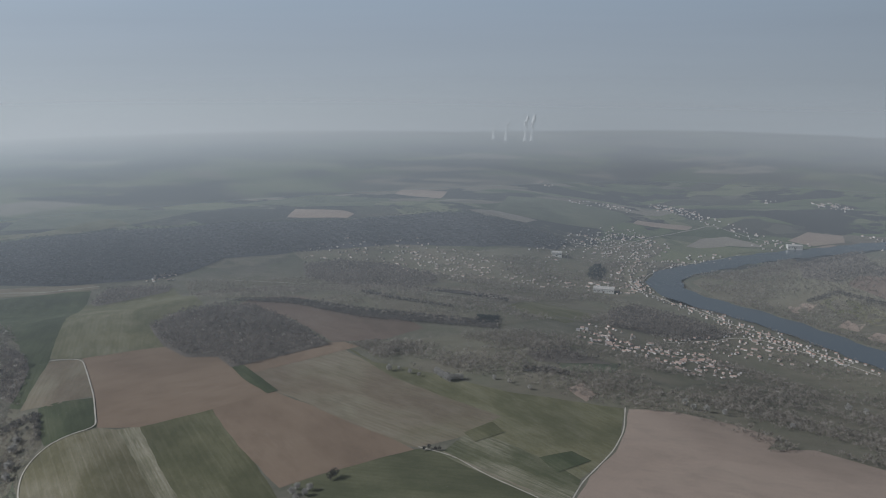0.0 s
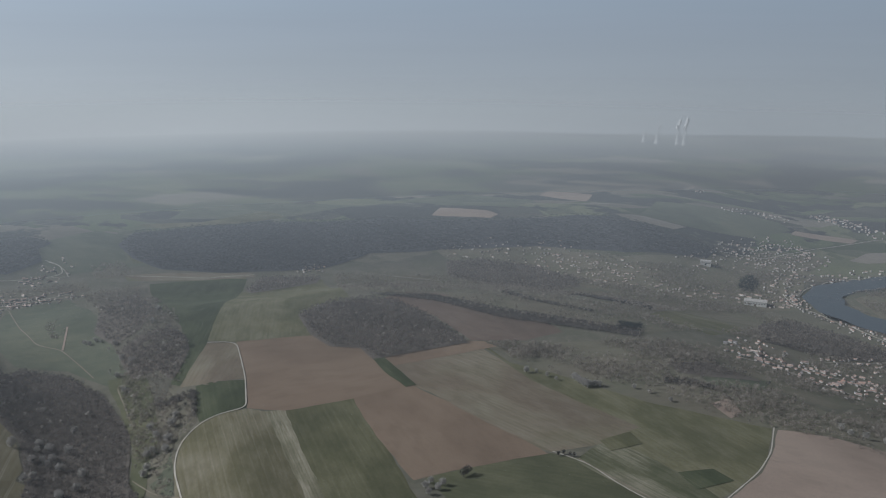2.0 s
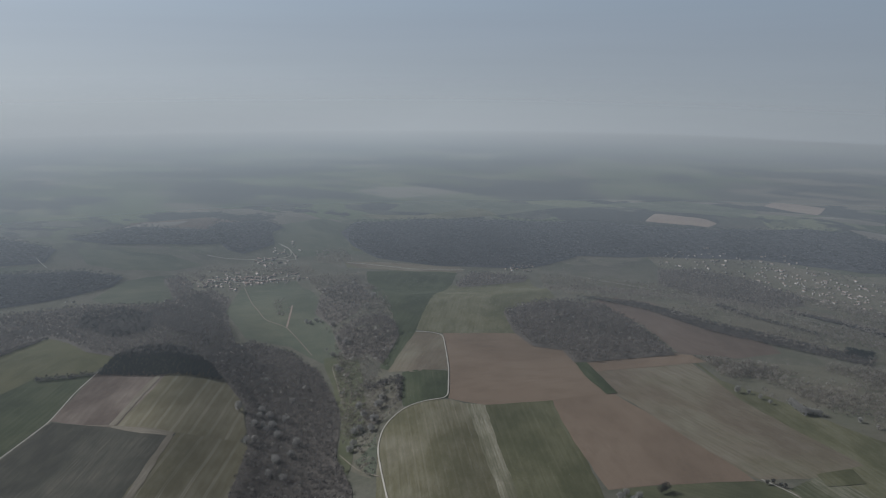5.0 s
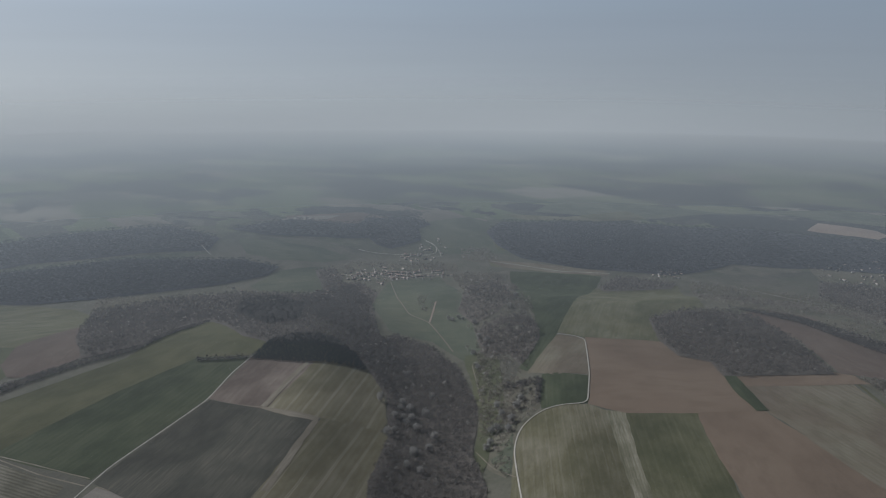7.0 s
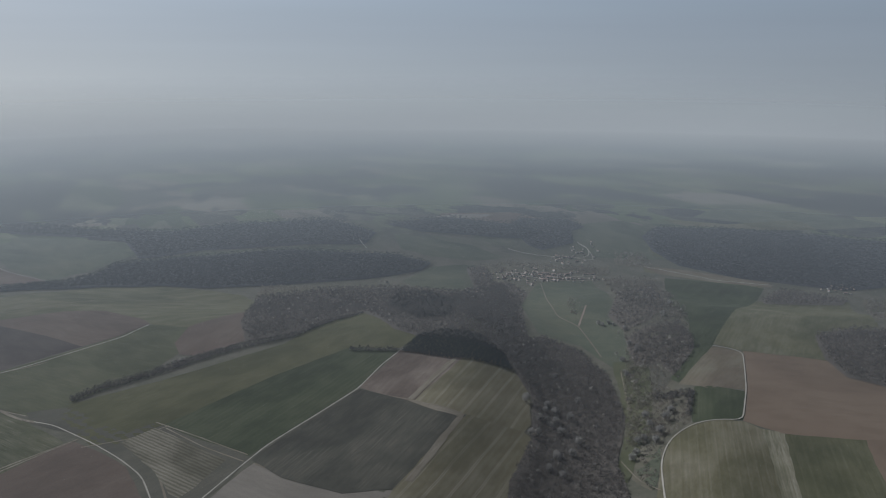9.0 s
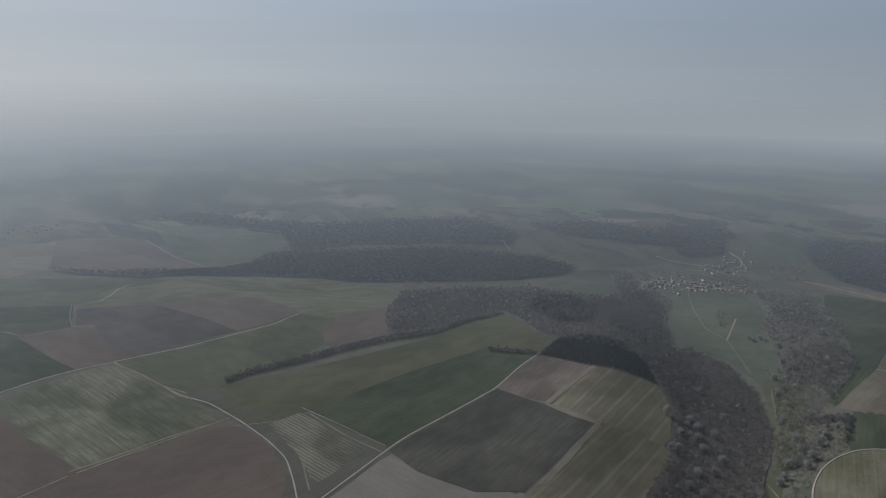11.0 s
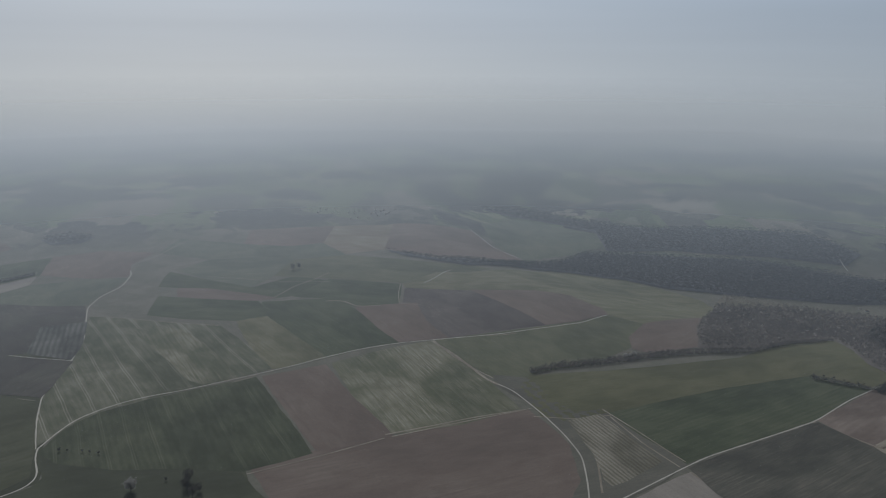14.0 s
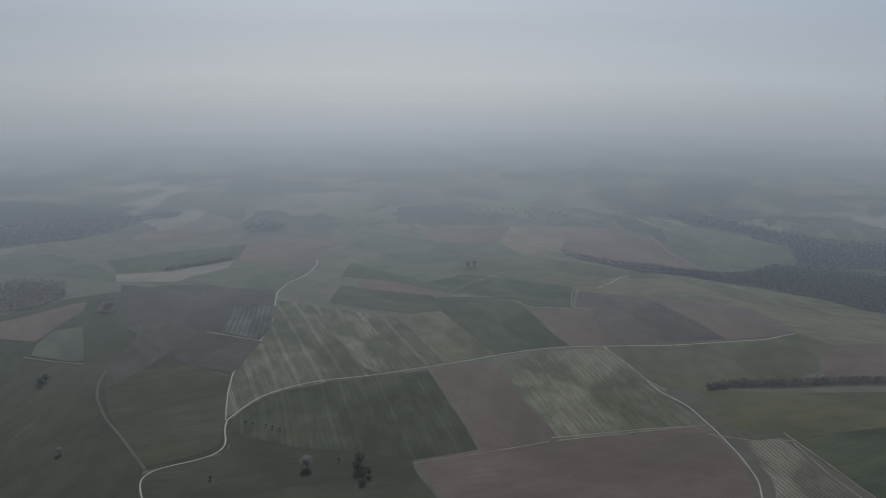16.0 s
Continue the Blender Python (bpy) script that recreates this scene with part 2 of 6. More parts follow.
def land_material():
    """Rough grass and, further out, a patchwork of small fields, fallow and scrub."""
    k = Nodes("open_country")
    cell = k.n.new("ShaderNodeTexVoronoi")
    cell.inputs["Scale"].default_value = 1.0
    cell.distance = "CHEBYCHEV"
    k.l.new(k.map((0.0046, 0.0095, 0.0001), 28), cell.inputs["Vector"])
    split = k.n.new("ShaderNodeSeparateColor")
    k.l.new(cell.outputs["Color"], split.inputs[0])
    patch = k.ramp(split.outputs[0], (0.0, (0.11, 0.13, 0.072)), (0.28, (0.07, 0.086, 0.05)), (0.45, (0.15, 0.16, 0.095)), (0.6, (0.075, 0.074, 0.064)),
                   (0.8, (0.16, 0.142, 0.114)), (0.92, (0.215, 0.195, 0.16)), (0.96, (0.1, 0.115, 0.065)), ease="CONSTANT")
    plot = k.n.new("ShaderNodeTexVoronoi")
    plot.inputs["Scale"].default_value = 1.0
    plot.distance = "CHEBYCHEV"
    k.l.new(k.map((0.0105, 0.021, 0.0001), -24), plot.inputs["Vector"])
    shade = k.n.new("ShaderNodeSeparateColor")
    k.l.new(plot.outputs["Color"], shade.inputs[0])
    patch = k.mix(k.ramp(shade.outputs[0], (0.0, 0.55), (0.35, 0.0)), patch, (0.05, 0.056, 0.045))
    patch = k.mix(k.ramp(shade.outputs[1], (0.78, 0.0), (1.0, 0.4)), patch, (0.2, 0.18, 0.145))
    grass = k.mix(k.ramp(k.noise(0.02, 5), (0.4, 0.0), (0.62, 1.0)), (0.118, 0.114, 0.084), (0.152, 0.142, 0.11))
    spot = k.n.new("ShaderNodeVectorMath")
    spot.operation = "LENGTH"
    k.l.new(k.co, spot.inputs[0])
    far = k.ramp(k.math("DIVIDE", spot.outputs["Value"], 5000.0), (0.36, 0.0), (0.42, 1.0))
    c = k.mix(far, grass, patch)
    woods = k.ramp(k.noise(0.0024, 6, k.map((1.0, 1.6, 0.01), 15), 0.62), (0.51, 0.0), (0.53, 1.0))
    c = k.mix(k.math("MULTIPLY", woods, far), c, (0.042, 0.043, 0.045))
    grain = k.noise(0.15, 6, None, 0.7)
    c = k.mix(k.ramp(grain, (0.3, 0.35), (0.7, 0.0)), c, (0.035, 0.035, 0.025))
    return k.done(c, grain, 0.6, 1.0)


def speckled(name, dark, mid, light, porous=0.0, rough=0.95, sparse=0.0):
    """Twigs or leaves in clumps, each clump with a tone of its own."""
    k = Nodes(name, rough)
    geo = k.n.new("ShaderNodeNewGeometry")
    crown = k.noise(0.16, 2, None, 0.5)
    tone = k.math("ADD", k.math("MULTIPLY", geo.outputs["Random Per Island"], 0.3), k.math("MULTIPLY", crown, 1.1), True)
    c = k.ramp(tone, (0.35, dark), (0.7, mid), (0.95, light))
    if name.endswith("twigs"):
        # stands of different kinds of tree, in patches large and small
        c = k.mix(k.ramp(k.noise(0.02, 4), (0.38, 0.45), (0.6, 0.0)), c, tuple(v * 0.6 for v in dark))
        c = k.mix(k.ramp(k.noise(0.055, 3, None, 0.6), (0.54, 0.0), (0.74, 0.45)), c, tuple(v * 1.2 for v in light))
        c = k.mix(k.ramp(k.noise(0.06, 3, k.map((1, 1, 1), 40), 0.6), (0.3, 0.45), (0.5, 0.0)), c, tuple(v * 0.6 for v in dark))
    # twigs scatter light softly, so the normal leans upwards
    lean = k.n.new("ShaderNodeMix")
    lean.data_type = "VECTOR"
    lean.inputs["Factor"].default_value = 0.93
    k.l.new(geo.outputs["Normal"], lean.inputs["A"])
    lean.inputs["B"].default_value = (0.0, 0.0, 1.0)
    if porous:
        k.l.new(lean.outputs["Result"], k.bsdf.inputs["Normal"])
        behind = k.n.new("ShaderNodeBsdfTranslucent")
        k.l.new(c, behind.inputs["Color"])
        k.l.new(lean.outputs["Result"], behind.inputs["Normal"])
        mixer = k.n.new("ShaderNodeMixShader")
        mixer.inputs[0].default_value = porous
        k.l.new(k.bsdf.outputs[0], mixer.inputs[1]), k.l.new(behind.outputs[0], mixer.inputs[2])
        # a spray of bare twigs lets half of the light through between them
        gaps = k.n.new("ShaderNodeBsdfTransparent")
        spray = k.n.new("ShaderNodeMixShader")
        spray.inputs[0].default_value = sparse
        k.l.new(mixer.outputs[0], spray.inputs[1]), k.l.new(gaps.outputs[0], spray.inputs[2])
        k.l.new(spray.outputs[0], k.n["Material Output"].inputs["Surface"])
    return k.done(c)


LAND = land_material()
TWIGS = speckled("bare_twigs", (0.275, 0.242, 0.215), (0.32, 0.285, 0.252), (0.38, 0.336, 0.305), 0.4, sparse=0.5)
# darker copy of bare_twigs: the ravine's missing shade is put into its colour
DARKER_TWIGS = speckled("darker_twigs", (0.22, 0.198, 0.185), (0.258, 0.235, 0.218), (0.32, 0.29, 0.268), 0.4, sparse=0.5)
# far copy of the bare twigs with the dark blue of haze painted in
HAZED_TWIGS = speckled("hazed_twigs", (0.102, 0.104, 0.109), (0.110, 0.112, 0.116), (0.128, 0.129, 0.13), 0.4, sparse=0.5)
SCRUB = speckled("scrub_twigs", (0.36, 0.322, 0.265), (0.44, 0.385, 0.33), (0.6, 0.555, 0.485), 0.4, sparse=0.45)
NEEDLES = speckled("conifer_needles", (0.051, 0.058, 0.058), (0.056, 0.065, 0.062), (0.062, 0.072, 0.070), 0.4)
BLOSSOM = speckled("white_blossom", (0.5, 0.48, 0.445), (0.6, 0.575, 0.535), (0.74, 0.71, 0.66), 0.4, sparse=0.0)
BUDS = speckled("pale_buds", (0.46, 0.43, 0.38), (0.56, 0.525, 0.47), (0.7, 0.66, 0.6), 0.4, sparse=0.1)
FIELD_TWIGS = speckled("field_tree_boughs", (0.085, 0.08, 0.074), (0.11, 0.103, 0.094), (0.15, 0.14, 0.125), 0.4, sparse=0.35)
BARK = speckled("bark", (0.06, 0.05, 0.04), (0.09, 0.078, 0.065), (0.12, 0.1, 0.085))
CHALK = crop("chalk_track", (0.47, 0.435, 0.37), (0.4, 0.365, 0.305), (0.52, 0.49, 0.42), 0.4, 2.0, 0.2)


def water_material():
    k = Nodes("river_water", 0.12)
    k.bsdf.inputs["Specular IOR Level"].default_value = 0.32
    ripples = k.noise(0.25, 4)
    return k.done(k.mix(k.noise(0.01, 3), (0.07, 0.088, 0.106), (0.085, 0.104, 0.12)), ripples, 0.15, 0.2)


WATER = water_material()


def haze_material():
    """Thin haze painted on a sheet: opacity and brightness follow the distance from the camera, and it thins out at its
    rim.
    """
    k = Nodes("painted_haze")
    n = k.n.new("ShaderNodeVectorMath")
    n.operation = "LENGTH"
    k.l.new(k.co, n.inputs[0])
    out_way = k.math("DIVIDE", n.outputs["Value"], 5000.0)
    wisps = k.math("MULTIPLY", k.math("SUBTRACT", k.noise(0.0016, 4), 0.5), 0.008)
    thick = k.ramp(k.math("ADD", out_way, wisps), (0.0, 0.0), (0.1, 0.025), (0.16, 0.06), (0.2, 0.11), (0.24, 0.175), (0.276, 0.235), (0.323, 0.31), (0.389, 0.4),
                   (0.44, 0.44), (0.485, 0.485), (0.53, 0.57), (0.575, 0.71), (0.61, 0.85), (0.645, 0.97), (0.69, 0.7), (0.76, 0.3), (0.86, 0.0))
    scatter = k.n.new("ShaderNodeBsdfDiffuse")
    plan = k.n.new("ShaderNodeSeparateXYZ")
    k.l.new(k.co, plan.inputs[0])
    # brightening towards the skyline and the sun is put into these colours
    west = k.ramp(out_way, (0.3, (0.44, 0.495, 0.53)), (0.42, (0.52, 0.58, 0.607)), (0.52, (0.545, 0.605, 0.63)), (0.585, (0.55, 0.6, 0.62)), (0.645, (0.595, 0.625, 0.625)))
    # dimmer colours for the side away from the sun, scattering put into the tint
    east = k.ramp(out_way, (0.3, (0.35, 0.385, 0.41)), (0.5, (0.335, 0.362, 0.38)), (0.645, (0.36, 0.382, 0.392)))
    away_from_sun = k.ramp(k.math("ADD", k.math("DIVIDE", plan.outputs["X"], 5000.0), 0.5), (0.2, 0.0), (0.62, 1.0))
    k.l.new(k.mix(away_from_sun, west, east), scatter.inputs["Color"])
    # thinned at the eastern rim so the steam still shows from the camera
    thick = k.math("MULTIPLY", thick, k.math("SUBTRACT", 1.0, k.math("MULTIPLY", away_from_sun, k.ramp(out_way, (0.57, 0.0), (0.64, 0.13)))))
    # droplets scatter forwards, so the haze is brighter towards the sun
    sheen = k.n.new("ShaderNodeBsdfGlossy")
    sheen.inputs["Roughness"].default_value = 0.75
    blend = k.n.new("ShaderNodeMixShader")
    blend.inputs[0].default_value = 0.09
    k.l.new(scatter.outputs[0], blend.inputs[1]), k.l.new(sheen.outputs[0], blend.inputs[2])
    clear = k.n.new("ShaderNodeBsdfTransparent")
    veil = k.n.new("ShaderNodeMixShader")
    k.l.new(thick, veil.inputs[0]), k.l.new(clear.outputs[0], veil.inputs[1]), k.l.new(blend.outputs[0], veil.inputs[2])
    k.l.new(veil.outputs[0], k.n["Material Output"].inputs["Surface"])
    k.n.remove(k.bsdf)
    return k.m


HAZE = haze_material()


# ---- the lie of the land: a plateau cut by a river valley, a side valley and a ravine ----
RIVER = [(750, 1213), (722, 1281), (686, 1356), (646, 1437), (599, 1516), (541, 1589), (498, 1648), (477, 1711),
         (485, 1779), (527, 1842), (609, 1887), (719, 1957), (826, 2002), (932, 2038), (1031, 2068), (1115, 2105), (1239, 2130)]
SIDE_VALLEY = [(351, 1683), (141, 1726), (-106, 1772), (-353, 1748), (-568, 1687), (-756, 1537), (-924, 1469),
               (-1071, 1362), (-1099, 1172), (-1215, 1016), (-1407, 838), (-1707, 744), (-2309, 775)]
RAVINE = [(-1049, 1182), (-908, 1083), (-777, 1011), (-631, 884), (-548, 768), (-460, 634), (-374, 497), (-263, 328)]


def step(a, b, v):
    u = np.clip((v - a) / (b - a), 0, 1)
    return u * u * (3 - 2 * u)


def line_distance(x, y, line):
    """The distance from each point to a line of the plan."""
    best = np.full(np.shape(x), 1e9)
    for (ax, ay), (bx, by) in zip(line, line[1:]):
        dx, dy = bx - ax, by - ay
        u = np.clip(((x - ax) * dx + (y - ay) * dy) / (dx * dx + dy * dy), 0, 1)
        best = np.minimum(best, np.hypot(x - ax - u * dx, y - ay - u * dy))
    return best


def height(x, y):
    """The ground's height at points of the plan; the plateau lies at 0."""
    x, y = np.asarray(x, float), np.asarray(y, float)
    r = np.hypot(x, y)
    river = 92 * (1 - step(110, 640, line_distance(x, y, RIVER)))
    side = (55 + 30 * step(-1100, 0, x)) * (1 - step(50, 420, line_distance(x, y, SIDE_VALLEY)))
    ravine = 42 * (1 - step(15, 170, line_distance(x, y, RAVINE))) * step(250, 520, r)
    plain = 92 * step(150, 700, x) * step(1900, 2700, y) * (1 - step(2700, 3600, r))
    cut = (river ** 4 + side ** 4 + ravine ** 4 + plain ** 4) ** 0.25
    swell = 3 * np.sin(x / 310 + 1) * np.sin(y / 270) + 14 * step(1400, 2600, r) * np.sin(x / 520 + y / 900) * np.cos(y / 610 - x / 1300)
    hill = 55 * np.exp(-((x - 930) ** 2 + (y - 1640) ** 2) / 230 ** 2) + 34 * np.exp(-((x + 150) / 420) ** 2 - ((y - 2080) / 130) ** 2)
    banks = line_distance(x, y, RIVER)
    return (swell + hill) * step(50, 240, banks) - cut - 4.5 * (1 - step(31, 48, banks))


# ---- building helpers ----
def mesh_object(name, verts, faces, material, parent=None, smooth=False):
    me = bpy.data.meshes.new(name)
    me.from_pydata([tuple(v) for v in verts], [], faces)
    me.materials.append(material)
    if smooth:
        me.polygons.foreach_set("use_smooth", [True] * len(me.polygons))
    me.update()
    ob = new(name, me)
    ob.parent = parent
    return ob


def part(name, bm, material, parent, label=""):
    """Links a bmesh as one mesh object under a thing or a part."""
    me = bpy.data.meshes.new(name)
    bm.to_mesh(me)
    bm.free()
    me.materials.append(material)
    ob = new(name, me)
    ob.parent = parent
    return tagged(ob, label)


def triangles(name, verts, tris, material):
    """A big triangle mesh from two arrays."""
    me = bpy.data.meshes.new(name)
    me.vertices.add(len(verts))
    me.vertices.foreach_set("co", np.ascontiguousarray(verts, np.float32).ravel())
    me.loops.add(len(tris) * 3)
    me.loops.foreach_set("vertex_index", np.ascontiguousarray(tris, np.int32).ravel())
    me.polygons.add(len(tris))
    me.polygons.foreach_set("loop_start", np.arange(len(tris), dtype=np.int32) * 3)
    me.update(calc_edges=True)
    me.materials.append(material)
    return new(name, me)


# ---- the ground, the river and the haze ----
def polar_sheet(name, rings, spokes, lift, material):
    a = np.linspace(0, 2 * np.pi, spokes, endpoint=False)
    r, a = np.meshgrid(rings, a, indexing="ij")
    x, y = r * np.cos(a), r * np.sin(a)
    z = height(x, y) if lift is None else lift(r)
    verts = np.stack([x, y, z], -1).reshape(-1, 3)
    i, j = np.meshgrid(np.arange(len(rings) - 1), np.arange(spokes), indexing="ij")
    p, q = i * spokes + j, i * spokes + (j + 1) % spokes
    tris = np.concatenate([np.stack([p, p + spokes, q + spokes], -1).reshape(-1, 3), np.stack([p, q + spokes, q], -1).reshape(-1, 3)])
    ob = triangles(name, verts, tris, material)
    ob.data.polygons.foreach_set("use_smooth", np.ones(len(tris), bool))
    return ob


rings = [0.01]
while rings[-1] < 4380:
    rings.append(rings[-1] + max(8.0, rings[-1] * 0.0105))
rings[-1] = 4400
tagged(polar_sheet("ground", rings, 720, None, LAND), "rolling dull green farmland with fallow and scrub", "ground", kind="structure")
# the sheet rises at its rim to veil the skyline as the camera sees it
haze = tagged(polar_sheet("haze_layer", np.linspace(0.01, 4900, 60), 120, lambda r: 62 + 270 * step(2600, 4900, r), HAZE), "sheet painted as grey-blue haze over the far country", "haze", kind="structure")
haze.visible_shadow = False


def ribbon(line, width, step_length, lift, level=None):
    """A strip of quads along a line of the plan, laid on the ground or level; its points and faces."""
    pts = []
    for (ax, ay), (bx, by) in zip(line, line[1:]):
        n = max(1, int(math.hypot(bx - ax, by - ay) / step_length))
        pts += [(ax + (bx - ax) * i / n, ay + (by - ay) * i / n) for i in range(n)]
    pts = np.array(pts + [line[-1]], float)
    for _ in range(3):
        pts[1:-1] = (pts[:-2] + 2 * pts[1:-1] + pts[2:]) / 4
    t = np.gradient(pts, axis=0)
    t /= np.linalg.norm(t, axis=1)[:, None]
    side = np.stack([-t[:, 1], t[:, 0]], -1)
    widths = np.broadcast_to(width, len(pts)) * (1 + 0.12 * np.sin(np.arange(len(pts)) * 1.7))
    rows = []
    for s in (0.5, 0, -0.5):
        p = pts + side * (widths * s)[:, None]
        z = height(p[:, 0], p[:, 1]) + lift if level is None else np.full(len(p), level)
        rows.append(np.column_stack([p, z]))
    n = len(pts)
    verts = np.concatenate(rows)
    faces = [(k * n + i, (k + 1) * n + i, (k + 1) * n + i + 1, k * n + i + 1) for k in range(2) for i in range(n - 1)]
    return verts, faces


v, fs = ribbon(RIVER, 74, 20, 0, -93.6)
tagged(mesh_object("water", v, fs, WATER), "calm grey-blue river in a wide bend", "river", kind="structure")


def field(name, material, turn, label, outline, lift=None, cell=13):
    """A field laid over the ground; its local x runs along the drill rows."""
    cx, cy = np.mean(outline, axis=0)
    here = pose(cx, cy, 0, 0, 0, turn)
    back = here.inverted()
    bm = bmesh.new()
    edge = []
    flat = min(float(height(x, y)) for x, y in outline) > -3
    if lift is None:
        lift = (0.08 if flat else 0.24) + 0.025 * (len(bpy.data.meshes) % 6)
    turning = sum(ax * by - bx * ay for (ax, ay), (bx, by) in zip(outline, outline[1:] + outline[:1]))
    grow = -1.6 if turning > 0 else 1.6
    for (ax, ay), (bx, by) in zip(outline, outline[1:] + outline[:1]):
        long = math.hypot(bx - ax, by - ay)
        n = max(1, int(long / 16))
        for i in range(n):
            w = grow + (0 if i == 0 else 0.6 * math.sin(i * 2.3 + ax) + 0.6 * math.sin(i * 0.7 + ay))
            edge.append((ax + (bx - ax) * i / n - (by - ay) / long * w, ay + (by - ay) * i / n + (bx - ax) / long * w))
    bm.faces.new([bm.verts.new(back @ Vector((x, y, 0))) for x, y in edge])
    bmesh.ops.triangulate(bm, faces=bm.faces)
    lo = [min(w.co[i] for w in bm.verts) for i in (0, 1)]
    hi = [max(w.co[i] for w in bm.verts) for i in (0, 1)]
    for i in (0, 1):
        n = int((hi[i] - lo[i]) / cell)
        for c in range(1, n + 1):
            at, way = Vector((0, 0, 0)), Vector((0, 0, 0))
            at[i], way[i] = lo[i] + (hi[i] - lo[i]) * c / (n + 1), 1
            bmesh.ops.bisect_plane(bm, geom=bm.verts[:] + bm.edges[:] + bm.faces[:], plane_co=at, plane_no=way)
    bm.verts.ensure_lookup_table()
    plan = np.array([(here @ w.co)[:2] for w in bm.verts])
    for w, z in zip(bm.verts, height(plan[:, 0], plan[:, 1])):
        w.co.z = z + lift
    bmesh.ops.recalc_face_normals(bm, faces=bm.faces)
    if sum(f.normal.z for f in bm.faces) < 0:
        bmesh.ops.reverse_faces(bm, faces=bm.faces)
    for f in bm.faces:
        f.smooth = True
    ob = part(name, bm, material, None, label)
    ob.matrix_world = here
    return tagged(ob, category=name, kind="structure")


def track(width, line, label, material=CHALK):
    low = min(float(height(x, y)) for x, y in line) < -3
    v, fs = ribbon(line, width * 0.35, 8, 0.9 if low else 0.28)
    return tagged(mesh_object("track", v, fs, material), label, "track", kind="structure")


# ---- trees ----
rng = np.random.default_rng(7)


def twigs(count, radius, low, high, size, squash=1.0):
    """A crown as a loose cloud of small sprays of twigs, denser towards its outside; arrays of points and triangles."""
    way = rng.normal(0, 1, (count, 3))
    way /= np.linalg.norm(way, axis=1)[:, None]
    way[:, 2] = np.where(way[:, 2] < -0.3, -way[:, 2], way[:, 2])
    reach = rng.random((count, 1)) ** 0.4
    lumps = 1 + 0.22 * np.sin(way[:, :1] * 5 + rng.random() * 6) * np.cos(way[:, 1:2] * 6)
    centre = way * reach * lumps * (radius, radius, (high - low) / 2) + (0, 0, (low + high) / 2)
    spray = rng.normal(0, size, (count, 3, 3)) * (1, 1, squash)
    verts = (centre[:, None, :] + spray).reshape(-1, 3)
    return verts, np.arange(count * 3).reshape(-1, 3)


def stem(bottom, top, height_, sides=4):
    a = np.arange(sides) * 2 * np.pi / sides
    ring = np.stack([np.cos(a), np.sin(a)], -1)
    verts = np.concatenate([np.column_stack([ring * bottom, np.full(sides, -1.5)]), np.column_stack([ring * top, np.full(sides, height_)])])
    tris = [(i, (i + 1) % sides, sides + i) for i in range(sides)] + [((i + 1) % sides, sides + (i + 1) % sides, sides + i) for i in range(sides)]
    return verts, np.array(tris)


def joined(*pieces):
    verts, tris, n = [], [], 0
    for v, t in pieces:
        verts.append(v), tris.append(t + n)
        n += len(v)
    return np.concatenate(verts), np.concatenate(tris)


def inside(x, y, outline):
    hit = np.zeros(len(x), bool)
    for (ax, ay), (bx, by) in zip(outline, outline[1:] + outline[:1]):
        if ay != by:
            hit ^= ((ay > y) != (by > y)) & (x < (bx - ax) * (y - ay) / (by - ay) + ax)
    return hit


CLEARINGS = []
LANES = []


def planted(name, outline, spacing, size, models, material, label, thin=0.0, uneven=1.0):
    """Trees of a wood as one mesh: a jittered grid inside the outline, in a mix of models."""
    o = np.array(outline, float)
    gx, gy = np.meshgrid(np.arange(o[:, 0].min(), o[:, 0].max(), spacing), np.arange(o[:, 1].min(), o[:, 1].max(), spacing))
    x = gx.ravel() + rng.uniform(-0.48, 0.48, gx.size) * spacing
    y = gy.ravel() + rng.uniform(-0.48, 0.48, gx.size) * spacing
    keep = inside(x, y, outline)
    for glade in CLEARINGS:
        keep &= ~inside(x, y, glade)
    if spacing < 14:
        for lane in LANES:
            keep &= line_distance(x, y, lane) > 10 + 6 * np.sin(x / 17) * np.sin(y / 13)
    if thin:
        keep &= np.sin(x / 31 + 2 * np.sin(y / 47)) + np.sin(y / 23 + x / 61) + rng.normal(0, 0.7, len(x)) > thin
    x, y = x[keep], y[keep]
    z = height(x, y)
    pick = rng.integers(0, len(models), len(x))
    verts, tris, n = [], [], 0
    for m, (mv, mt) in enumerate(models):
        at = np.where(pick == m)[0]
        if not len(at):
            continue
        a, s = rng.uniform(0, 6.28, len(at)), size * (1 + uneven * rng.uniform(-0.3, 0.25, len(at)))
        ca, sa = np.cos(a)[:, None] * s[:, None], np.sin(a)[:, None] * s[:, None]
        vx = mv[None, :, 0] * ca - mv[None, :, 1] * sa + x[at][:, None]
        vy = mv[None, :, 0] * sa + mv[None, :, 1] * ca + y[at][:, None]
        vz = mv[None, :, 2] * (s * (1 + uneven * rng.uniform(-0.15, 0.15, len(at))))[:, None] + z[at][:, None]
        verts.append(np.stack([vx, vy, vz], -1).reshape(-1, 3))
        tris.append((mt[None] + (np.arange(len(at)) * len(mv))[:, None, None] + n).reshape(-1, 3))
        n += len(at) * len(mv)
    ob = triangles(name, np.concatenate(verts), np.concatenate(tris), material)
    return tagged(ob, label, "wood", kind="stuff")


BARE = [joined(stem(0.2, 0.08, 4.5, 3), twigs(46, 2.9, 1.2, 7.5, 0.62)) for _ in range(8)]
BUSHY = [joined(stem(0.18, 0.08, 2.5, 3), twigs(22, 2.3, 0.2, 4.4, 0.65)) for _ in range(8)]
FIRS = [joined(stem(0.3, 0.1, 6), twigs(46, 3.9, 0.5, 7.6, 0.85)) for _ in range(4)]
